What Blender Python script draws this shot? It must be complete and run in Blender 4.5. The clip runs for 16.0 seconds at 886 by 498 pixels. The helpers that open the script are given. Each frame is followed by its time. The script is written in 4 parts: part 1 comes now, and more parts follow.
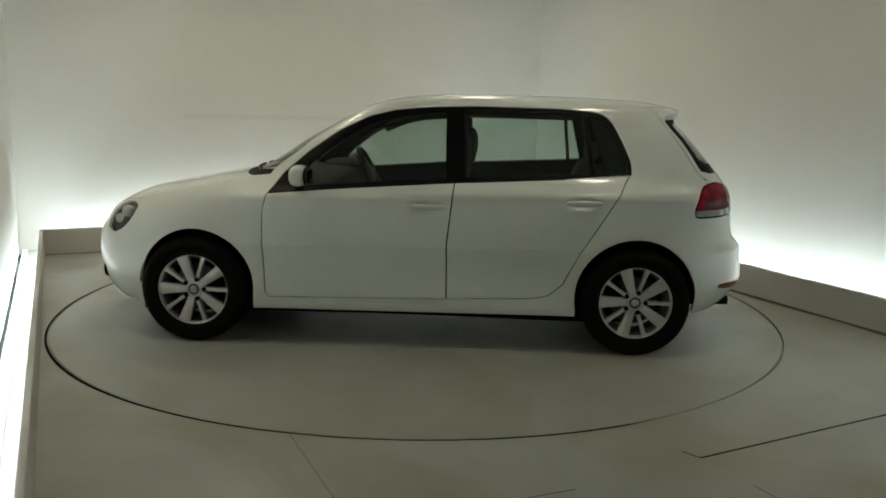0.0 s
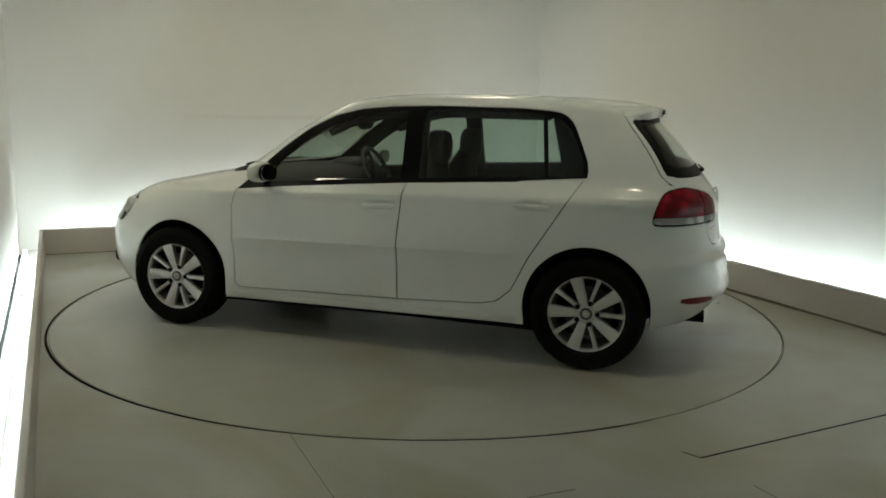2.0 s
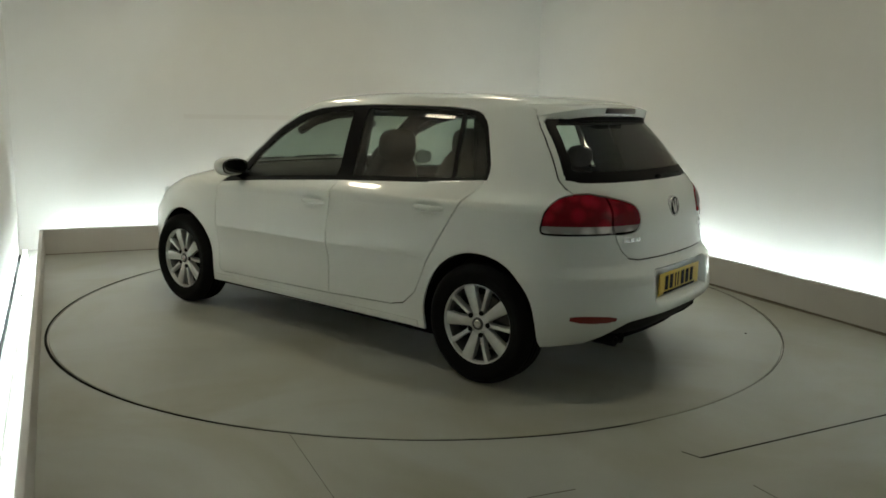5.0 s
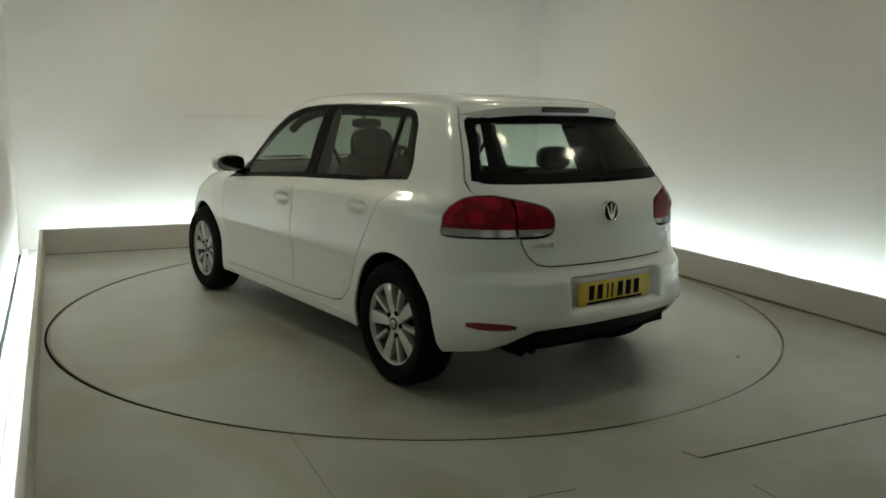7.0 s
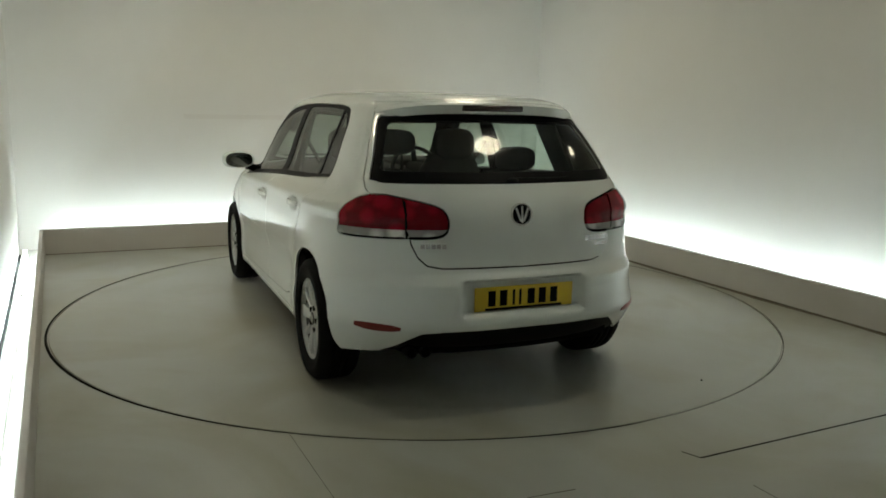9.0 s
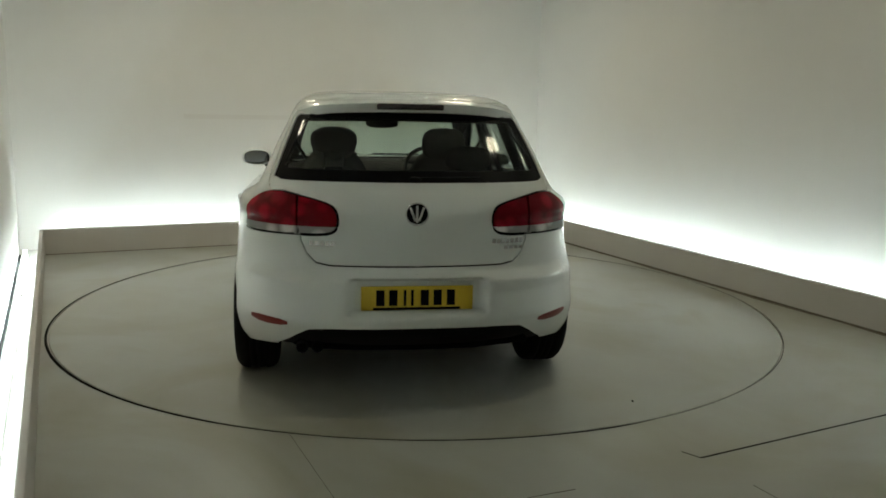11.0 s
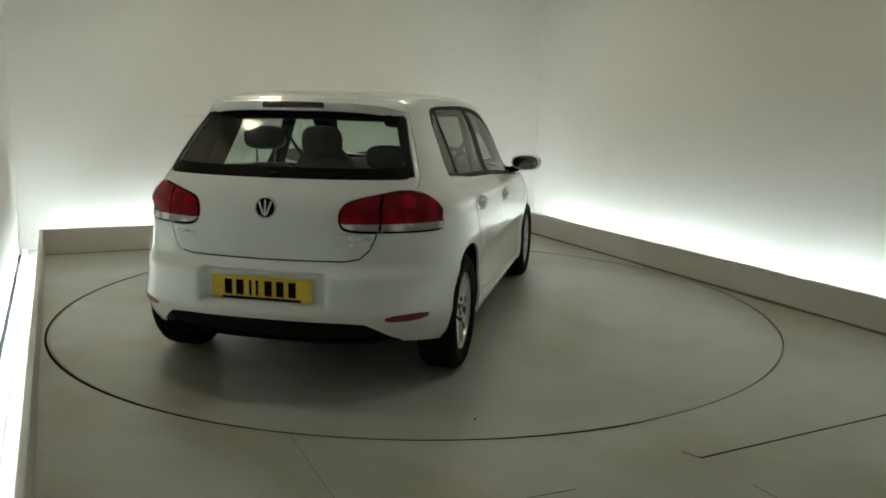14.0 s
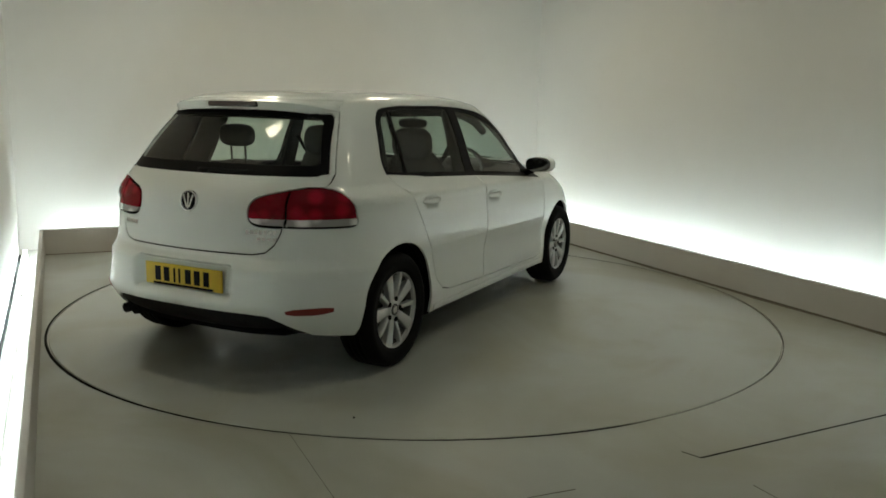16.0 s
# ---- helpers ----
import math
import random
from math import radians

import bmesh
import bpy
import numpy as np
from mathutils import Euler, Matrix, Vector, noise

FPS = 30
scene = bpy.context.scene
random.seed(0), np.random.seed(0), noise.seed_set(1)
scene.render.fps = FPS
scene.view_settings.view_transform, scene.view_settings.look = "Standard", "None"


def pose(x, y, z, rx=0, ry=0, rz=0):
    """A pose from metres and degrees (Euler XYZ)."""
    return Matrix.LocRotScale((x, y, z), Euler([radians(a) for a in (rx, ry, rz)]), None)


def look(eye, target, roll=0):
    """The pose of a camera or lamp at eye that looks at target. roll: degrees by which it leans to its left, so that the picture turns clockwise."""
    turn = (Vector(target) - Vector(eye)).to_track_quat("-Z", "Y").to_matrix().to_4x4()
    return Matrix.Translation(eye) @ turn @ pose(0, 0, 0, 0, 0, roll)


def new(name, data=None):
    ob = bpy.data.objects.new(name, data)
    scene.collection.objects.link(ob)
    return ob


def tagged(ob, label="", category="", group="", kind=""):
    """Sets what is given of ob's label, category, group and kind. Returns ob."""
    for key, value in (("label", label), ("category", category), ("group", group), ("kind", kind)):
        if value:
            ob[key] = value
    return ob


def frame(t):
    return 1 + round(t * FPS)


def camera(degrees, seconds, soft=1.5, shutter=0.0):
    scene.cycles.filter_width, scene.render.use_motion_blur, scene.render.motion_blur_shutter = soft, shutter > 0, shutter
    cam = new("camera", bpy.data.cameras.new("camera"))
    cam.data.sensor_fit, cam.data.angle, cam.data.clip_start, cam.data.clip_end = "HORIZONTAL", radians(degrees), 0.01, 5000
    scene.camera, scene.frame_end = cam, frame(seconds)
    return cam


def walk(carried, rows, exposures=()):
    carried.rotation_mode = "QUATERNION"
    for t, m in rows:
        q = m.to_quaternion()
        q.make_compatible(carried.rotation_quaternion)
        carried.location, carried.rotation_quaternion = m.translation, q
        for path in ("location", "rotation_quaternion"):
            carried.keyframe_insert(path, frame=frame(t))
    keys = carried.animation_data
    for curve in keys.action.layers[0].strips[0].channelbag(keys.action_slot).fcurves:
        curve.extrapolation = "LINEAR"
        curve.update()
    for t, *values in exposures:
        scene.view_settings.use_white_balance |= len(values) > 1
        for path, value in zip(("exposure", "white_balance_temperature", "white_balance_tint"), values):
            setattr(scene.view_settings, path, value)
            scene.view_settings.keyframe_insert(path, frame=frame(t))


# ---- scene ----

# ---- camera ----
cam = camera(58.33, 16.0, soft=1.7)
EYE = look((0.0, -5.621, 1.3916), (0.1371, -0.6995, 0.5201), 1.14)
walk(cam, [(0.0, EYE), (16.0, EYE)], [(0.0, 1.02), (16.0, 1.02)])

# ---- light ----
world = bpy.data.worlds.new("world")
world.use_nodes = True
scene.world = world
world.node_tree.nodes["Background"].inputs[0].default_value = (0.5, 0.52, 0.55, 1)
world.node_tree.nodes["Background"].inputs[1].default_value = 0.02

ROOM_TURN = 23.2
PLINTH_H, SIDE, BACK, FRONT = 0.235, 2.49, 2.83, -7.0
TROUGH = 0.40
LEFT_LEAN = 1.25
CEIL = 3.3
TUBE_POWER = 14.6
LAMP_POWER = 12.3


# ---- materials ----
def material(name, color, rough=0.5, metal=0.0, coat=0.0, emit=0.0, vary=0.06, scale=6.0, bump=0.0, bump_scale=80.0, spec=0.5):
    m = bpy.data.materials.new(name)
    m.use_nodes = True
    nt = m.node_tree
    b = nt.nodes["Principled BSDF"]
    b.inputs["Roughness"].default_value = rough
    b.inputs["Metallic"].default_value = metal
    b.inputs["Coat Weight"].default_value = coat
    b.inputs["Coat Roughness"].default_value = 0.06
    b.inputs["Specular IOR Level"].default_value = spec
    co = nt.nodes.new("ShaderNodeTexCoord")
    n1 = nt.nodes.new("ShaderNodeTexNoise")
    n1.inputs["Scale"].default_value = scale
    n1.inputs["Detail"].default_value = 6.0
    nt.links.new(co.outputs["Object"], n1.inputs["Vector"])
    mix = nt.nodes.new("ShaderNodeMix")
    mix.data_type = "RGBA"
    mix.inputs["A"].default_value = (*[c * (1 - vary) for c in color], 1)
    mix.inputs["B"].default_value = (*[min(1, c * (1 + vary)) for c in color], 1)
    nt.links.new(n1.outputs["Fac"], mix.inputs["Factor"])
    nt.links.new(mix.outputs["Result"], b.inputs["Base Color"])
    if emit:
        b.inputs["Emission Color"].default_value = (*color, 1)
        b.inputs["Emission Strength"].default_value = emit
    if bump:
        n2 = nt.nodes.new("ShaderNodeTexNoise")
        n2.inputs["Scale"].default_value = bump_scale
        n2.inputs["Detail"].default_value = 4.0
        nt.links.new(co.outputs["Object"], n2.inputs["Vector"])
        bp = nt.nodes.new("ShaderNodeBump")
        bp.inputs["Strength"].default_value = bump
        bp.inputs["Distance"].default_value = 0.002
        nt.links.new(n2.outputs["Fac"], bp.inputs["Height"])
        nt.links.new(bp.outputs["Normal"], b.inputs["Normal"])
    return m


def glass_material(name, tint, gloss=0.055, rough=0.02):
    m = bpy.data.materials.new(name)
    m.use_nodes = True
    nt = m.node_tree
    nt.nodes.remove(nt.nodes["Principled BSDF"])
    tr = nt.nodes.new("ShaderNodeBsdfTransparent")
    tr.inputs["Color"].default_value = (*tint, 1)
    gl = nt.nodes.new("ShaderNodeBsdfGlossy")
    gl.inputs["Roughness"].default_value = rough
    lw = nt.nodes.new("ShaderNodeLayerWeight")
    lw.inputs["Blend"].default_value = 0.5
    po = nt.nodes.new("ShaderNodeMath")
    po.operation = "POWER"
    po.inputs[1].default_value = 5.0
    fr = nt.nodes.new("ShaderNodeMapRange")
    fr.inputs["To Min"].default_value = gloss
    nt.links.new(lw.outputs["Facing"], po.inputs[0])
    nt.links.new(po.outputs[0], fr.inputs["Value"])
    mx = nt.nodes.new("ShaderNodeMixShader")
    nt.links.new(fr.outputs["Result"], mx.inputs[0])
    nt.links.new(tr.outputs[0], mx.inputs[1])
    nt.links.new(gl.outputs[0], mx.inputs[2])
    nt.links.new(mx.outputs[0], nt.nodes["Material Output"].inputs["Surface"])
    return m


def lens_material(name, dark, light):
    """Moulded lamp lens: fine ribs and a few brighter cells behind a glossy cover."""
    m = material(name, dark, 0.25, coat=0.5, vary=0.1, scale=30, spec=0.0)
    nt = m.node_tree
    b = nt.nodes["Principled BSDF"]
    co = nt.nodes.new("ShaderNodeTexCoord")
    vo = nt.nodes.new("ShaderNodeTexVoronoi")
    vo.inputs["Scale"].default_value = 11.0
    nt.links.new(co.outputs["Object"], vo.inputs["Vector"])
    wv = nt.nodes.new("ShaderNodeTexWave")
    wv.inputs["Scale"].default_value = 60.0
    wv.bands_direction = "Z"
    nt.links.new(co.outputs["Object"], wv.inputs["Vector"])
    rr = nt.nodes.new("ShaderNodeMapRange")
    rr.inputs["From Min"].default_value, rr.inputs["From Max"].default_value = 0.25, 0.55
    nt.links.new(vo.outputs["Distance"], rr.inputs["Value"])
    mx = nt.nodes.new("ShaderNodeMix")
    mx.data_type = "RGBA"
    mx.inputs["A"].default_value, mx.inputs["B"].default_value = (*light, 1), (*dark, 1)
    nt.links.new(rr.outputs["Result"], mx.inputs["Factor"])
    nt.links.new(mx.outputs["Result"], b.inputs["Base Color"])
    bp = nt.nodes.new("ShaderNodeBump")
    bp.inputs["Strength"].default_value = 0.25
    bp.inputs["Distance"].default_value = 0.002
    nt.links.new(wv.outputs["Fac"], bp.inputs["Height"])
    nt.links.new(bp.outputs["Normal"], b.inputs["Normal"])
    return m


def floor_material(name, color, rough):
    """Painted floor with scuffs and faint stains at two scales."""
    m = material(name, color, rough, vary=0.10, scale=2.6, bump=0.15, bump_scale=160)
    nt = m.node_tree
    b = nt.nodes["Principled BSDF"]
    co = nt.nodes.new("ShaderNodeTexCoord")
    n = nt.nodes.new("ShaderNodeTexNoise")
    n.inputs["Scale"].default_value = 1.3
    n.inputs["Detail"].default_value = 9.0
    n.inputs["Roughness"].default_value = 0.65
    nt.links.new(co.outputs["Object"], n.inputs["Vector"])
    rr = nt.nodes.new("ShaderNodeMapRange")
    rr.inputs["From Min"].default_value, rr.inputs["From Max"].default_value = 0.3, 0.7
    rr.inputs["To Min"].default_value, rr.inputs["To Max"].default_value = rough - 0.03, rough + 0.06
    nt.links.new(n.outputs["Fac"], rr.inputs["Value"])
    nt.links.new(rr.outputs["Result"], b.inputs["Roughness"])
    st = nt.nodes.new("ShaderNodeTexNoise")
    st.inputs["Scale"].default_value = 0.9
    st.inputs["Detail"].default_value = 5.0
    st.inputs["Distortion"].default_value = 1.2
    nt.links.new(co.outputs["Object"], st.inputs["Vector"])
    sr = nt.nodes.new("ShaderNodeMapRange")
    sr.inputs["From Min"].default_value, sr.inputs["From Max"].default_value = 0.42, 0.68
    sr.inputs["To Max"].default_value = 0.75
    nt.links.new(st.outputs["Fac"], sr.inputs["Value"])
    mx = nt.nodes.new("ShaderNodeMix")
    mx.data_type = "RGBA"
    nt.links.new(sr.outputs["Result"], mx.inputs["Factor"])
    nt.links.new(b.inputs["Base Color"].links[0].from_socket, mx.inputs["A"])
    mx.inputs["B"].default_value = (color[0] * 0.76, color[1] * 0.70, color[2] * 0.54, 1)
    nt.links.new(mx.outputs["Result"], b.inputs["Base Color"])
    return m


PAINT = material("white_paint", (0.805, 0.83, 0.80), 0.38, coat=1.0, vary=0.015, scale=3)
PAINT.node_tree.nodes["Principled BSDF"].inputs["Coat Roughness"].default_value = 0.08
BLACK_TRIM = material("black_trim", (0.005, 0.005, 0.0055), 0.42, vary=0.2, spec=0.06)
PLASTIC = material("black_plastic", (0.008, 0.008, 0.0085), 0.6, vary=0.25, bump=0.2, bump_scale=300, spec=0.1)
RUBBER = material("tyre_rubber", (0.006, 0.006, 0.006), 0.8, vary=0.3, bump=0.2, bump_scale=120, spec=0.12)
LINER = material("dark_liner", (0.006, 0.006, 0.0065), 0.95, vary=0.2, spec=0.05)
ALLOY = material("silver_alloy", (0.62, 0.62, 0.61), 0.33, metal=0.6, vary=0.05, scale=20)
CHROME = material("chrome", (0.75, 0.75, 0.76), 0.12, metal=1.0, vary=0.03)
STEEL = material("brake_steel", (0.10, 0.095, 0.09), 0.5, metal=0.8, vary=0.15, scale=30)
RED_LENS = lens_material("red_lens", (0.17, 0.0018, 0.008), (0.37, 0.005, 0.018))
CLEAR_LENS = lens_material("clear_lens", (0.36, 0.34, 0.33), (0.88, 0.86, 0.84))
REFLEX = material("reflector_red", (0.20, 0.011, 0.008), 0.3, coat=0.2, vary=0.2)
DARK_LENS = material("dark_red_lens", (0.022, 0.003, 0.004), 0.2, coat=1.0, vary=0.2)
YELLOW = material("plate_yellow", (0.72, 0.5, 0.03), 0.4, vary=0.05, scale=30)
SEAT_CLOTH = material("seat_cloth", (0.052, 0.048, 0.043), 0.9, vary=0.3, scale=60, bump=0.3, bump_scale=400)
DASH = material("dash_plastic", (0.02, 0.02, 0.021), 0.65, vary=0.2, bump=0.2)
GLASS = glass_material("tinted_glass", (0.57, 0.65, 0.60))
REAR_GLASS = glass_material("rear_tinted_glass", (0.78, 0.84, 0.79), 0.045, 0.07)
LAMP_GLASS = glass_material("headlamp_glass", (0.9, 0.92, 0.92))
MIRROR = material("mirror_silver", (0.22, 0.23, 0.23), 0.05, metal=1.0, vary=0.0)
FLOOR_MAT = floor_material("floor_paint", (0.46, 0.47, 0.43), 0.33)
TABLE_MAT = floor_material("turntable_paint", (0.445, 0.455, 0.415), 0.32)
WALL_MAT = material("wall_paint", (0.752, 0.726, 0.68), 0.8, vary=0.03, scale=1.2, bump=0.1, bump_scale=60)
JOINT_MAT = material("joint_filler", (0.715, 0.68, 0.63), 0.8, vary=0.04, scale=3)
PLINTH_MAT = material("plinth_paint", (0.61, 0.58, 0.545), 0.6, vary=0.07, scale=3, bump=0.1)
CEIL_MAT = material("ceiling_paint", (0.64, 0.625, 0.57), 0.85, vary=0.05)
GAP_MAT = material("gap_dark", (0.008, 0.008, 0.007), 0.9, vary=0.2, spec=0.1)
TUBE_MAT = material("tube_light", (0.82, 1.0, 1.06), 0.5, emit=TUBE_POWER, vary=0.0)
PANEL_MAT = material("lamp_glow", (1.0, 0.905, 0.66), 0.5, emit=LAMP_POWER, vary=0.0)
DIRT_MAT = material("base_dirt", (0.17, 0.145, 0.11), 0.9, vary=0.4, scale=8)
DUST_MAT = material("floor_dust", (0.19, 0.165, 0.125), 0.9, vary=0.35, scale=14)
FRONT_MAT = material("front_paint", (0.62, 0.61, 0.575), 0.9, vary=0.15, scale=2)
HOUSING = material("dark_housing", (0.030, 0.026, 0.020), 0.6, vary=0.3, scale=20, bump=0.2)
SEAM_MAT = material("seam_brown", (0.17, 0.16, 0.13), 0.8, vary=0.3, scale=10)
BARREL = material("wheel_barrel", (0.10, 0.10, 0.10), 0.5, metal=0.6, vary=0.1)


# ---- mesh helpers ----
def part(name, bm, mat, parent=None, label="", smooth=None):
    me = bpy.data.meshes.new(name)
    if smooth is not None:
        for f in bm.faces:
            f.smooth = True
        for e in bm.edges:
            e.smooth = len(e.link_faces) == 2 and e.calc_face_angle(3.0) < radians(smooth)
    bm.to_mesh(me)
    bm.free()
    me.materials.append(mat)
    ob = new(name, me)
    if parent is not None:
        ob.parent = parent
    if label:
        ob["label"] = label
    return ob


def box(x0, y0, z0, x1, y1, z1, bevel=0.0, seg=2, bm=None):
    bm = bm or bmesh.new()
    r = bmesh.ops.create_cube(bm, size=1)
    m = Matrix.Translation(((x0 + x1) / 2, (y0 + y1) / 2, (z0 + z1) / 2)) @ Matrix.Diagonal((x1 - x0, y1 - y0, z1 - z0, 1))
    bmesh.ops.transform(bm, matrix=m, verts=r["verts"])
    if bevel:
        es = list({e for v in r["verts"] for e in v.link_edges})
        bmesh.ops.bevel(bm, geom=es, offset=bevel, segments=seg, profile=0.5, affect="EDGES")
    return bm


def lathe(profile, n=48, axis="Y", bm=None, center=(0, 0, 0)):
    """Turn (radius, along) pairs round an axis."""
    bm = bm or bmesh.new()
    rings = []
    for r, a in profile:
        ring = []
        for i in range(n):
            t = 2 * math.pi * i / n
            p = (r * math.cos(t), a, r * math.sin(t)) if axis == "Y" else (r * math.cos(t), r * math.sin(t), a)
            ring.append(bm.verts.new(Vector(p) + Vector(center)))
        rings.append(ring)
    for a, b in zip(rings, rings[1:]):
        for i in range(n):
            bm.faces.new((a[i], a[(i + 1) % n], b[(i + 1) % n], b[i]))
    return bm


def tube(points, radius, n=8, bm=None):
    bm = bm or bmesh.new()
    pts = [Vector(p) for p in points]
    rings = []
    for i, p in enumerate(pts):
        d = (pts[min(i + 1, len(pts) - 1)] - pts[max(i - 1, 0)]).normalized()
        up = Vector((0, 0, 1)) if abs(d.z) < 0.95 else Vector((1, 0, 0))
        a = d.cross(up).normalized()
        b = a.cross(d)
        rings.append([bm.verts.new(p + radius * (math.cos(t) * a + math.sin(t) * b)) for t in (2 * math.pi * k / n for k in range(n))])
    for a, b in zip(rings, rings[1:]):
        for i in range(n):
            bm.faces.new((a[i], a[(i + 1) % n], b[(i + 1) % n], b[i]))
    bm.faces.new(rings[0][::-1])
    bm.faces.new(rings[-1])
    return bm


def ellipsoid(c, r, seg=24, rings=14, power=2.0, bm=None):
    """A rounded block: power above 2 squares it off."""
    bm = bm or bmesh.new()
    made = bmesh.ops.create_uvsphere(bm, u_segments=seg, v_segments=rings, radius=1)
    for v in made["verts"]:
        k = sum(abs(a) ** power for a in v.co) ** (1 / power)
        v.co = Vector([v.co[i] / k * r[i] + c[i] for i in range(3)])
    return bm


# ---- room ----
ROOM = pose(0, 0, 0, 0, 0, ROOM_TURN)


def structure(name, bm, mat, label="", smooth=None):
    ob = part(name, bm, mat, None, label, smooth)
    ob.matrix_world = ROOM
    return tagged(ob, label or name.replace("_", " "), "", "", "structure")


TABLE_R = 2.436
WX, WY = SIDE + TROUGH, BACK + TROUGH


def build_room():
    # floor with a round opening for the turntable
    bm = bmesh.new()
    n = 128
    inner = [bm.verts.new((TABLE_R * math.cos(2 * math.pi * i / n), TABLE_R * math.sin(2 * math.pi * i / n), 0)) for i in range(n)]

    def rim(a):
        c, s = math.cos(a), math.sin(a)
        k = min((SIDE + 0.05) / max(abs(c), 1e-9), (BACK + 0.05 if s > 0 else -FRONT) / max(abs(s), 1e-9))
        return (c * k, s * k, 0)
    outer = [bm.verts.new(rim(2 * math.pi * i / n)) for i in range(n)]
    for i in range(n):
        j = (i + 1) % n
        bm.faces.new((inner[i], outer[i], outer[j], inner[j]))
    corners = [(SIDE + 0.05, BACK + 0.05), (-SIDE - 0.05, BACK + 0.05), (-SIDE - 0.05, FRONT), (SIDE + 0.05, FRONT)]
    for x, y in corners:
        i = int((math.atan2(y, x) % (2 * math.pi)) / (2 * math.pi) * n)
        j = (i + 1) % n
        v = bm.verts.new((x, y, 0))
        bm.faces.new((outer[i], v, outer[j]))
    low = [bm.verts.new(v.co + Vector((0, 0, -0.06))) for v in inner]
    for i in range(n):
        j = (i + 1) % n
        bm.faces.new((inner[i], inner[j], low[j], low[i]))
    structure("floor", bm, FLOOR_MAT, "grey painted smooth studio floor with faint scuffs")
    structure("ground", box(-WX - 0.3, FRONT - 0.3, -0.3, WX + 0.3, WY + 0.3, -0.08), GAP_MAT, "dark pit floor under the turntable")
    # plinths that hide the light troughs
    t = 0.03
    structure("plinth_back", box(-SIDE - 0.046, BACK, 0.0, SIDE, BACK + t, PLINTH_H, 0.006), PLINTH_MAT, "low painted plinth along the back wall")
    structure("plinth_right", box(SIDE, FRONT, 0.0, SIDE + t, BACK + t, PLINTH_H, 0.006), PLINTH_MAT, "low painted plinth along the side wall")
    left = structure("plinth_left", box(-t, -9.9, 0.0, 0.0, 0.0, PLINTH_H, 0.006), PLINTH_MAT, "low painted plinth along the other side wall")
    left.matrix_world = ROOM @ pose(-2.53, BACK + 0.01, 0, 0, 0, LEFT_LEAN)
    structure("trim_base_right", box(SIDE - 0.003, FRONT, 0.0, SIDE - 0.0003, BACK - 0.003, 0.013), DIRT_MAT, "brown dirt line at the foot of the plinth")
    # dust swept along the foot of the plinth
    bm = bmesh.new()
    rng = random.Random(4)
    rows = []
    for i in range(120):
        y = FRONT + 1.5 + i * (BACK - FRONT - 1.6) / 119
        w = 0.018 + 0.030 * noise.noise((y * 1.7, 3.1, 0.0)) + 0.008 * rng.random()
        rows.append([bm.verts.new((SIDE - 0.004, y, 0.0015)), bm.verts.new((SIDE - 0.004 - max(0.003, w), y, 0.0012))])
    for a, b in zip(rows, rows[1:]):
        bm.faces.new((a[0], b[0], b[1], a[1]))
    structure("trim_dust", bm, DUST_MAT, "brown dust swept along the foot of the plinth")
    structure("trim_base_back", box(-SIDE - 0.03, BACK - 0.003, 0.0, SIDE, BACK - 0.0003, 0.006), DIRT_MAT, "brown dirt line at the foot of the plinth")
    structure("trough_floor", box(-WX, FRONT, -0.06, WX, WY, -0.012), WALL_MAT, "white trough floor behind the plinths")
    structure("wall_back", box(-WX - 0.15, WY, -0.06, WX + 0.15, WY + 0.15, CEIL), WALL_MAT, "plain off-white studio wall")
    structure("wall_right", box(WX, FRONT, -0.06, WX + 0.15, WY, CEIL), WALL_MAT, "plain off-white studio wall")
    structure("trim_joint", box(-1.22, WY - 0.0015, 1.242, 0.65, WY - 0.0003, 1.286), JOINT_MAT, "faint filled joint across the back wall")
    left = structure("wall_left", box(-0.15, -9.9, -0.06, 0.0, 0.5, CEIL), WALL_MAT, "plain off-white studio wall")
    left.matrix_world = ROOM @ pose(-2.745, BACK + 0.01, 0, 0, 0, LEFT_LEAN)
    seam = structure("trim_trough", box(0.0, -9.9, -0.012, 0.020, 0.1, -0.004), GAP_MAT, "dark joint at the foot of the wall")
    seam.matrix_world = left.matrix_world.copy()
    structure("wall_front", box(-WX - 0.15, FRONT - 0.15, -0.06, WX + 0.15, FRONT, CEIL), FRONT_MAT, "plain grey wall closing the studio")
    structure("ceiling", box(-WX - 0.15, FRONT - 0.15, CEIL, WX + 0.15, WY + 0.15, CEIL + 0.1), CEIL_MAT, "plain cream ceiling")


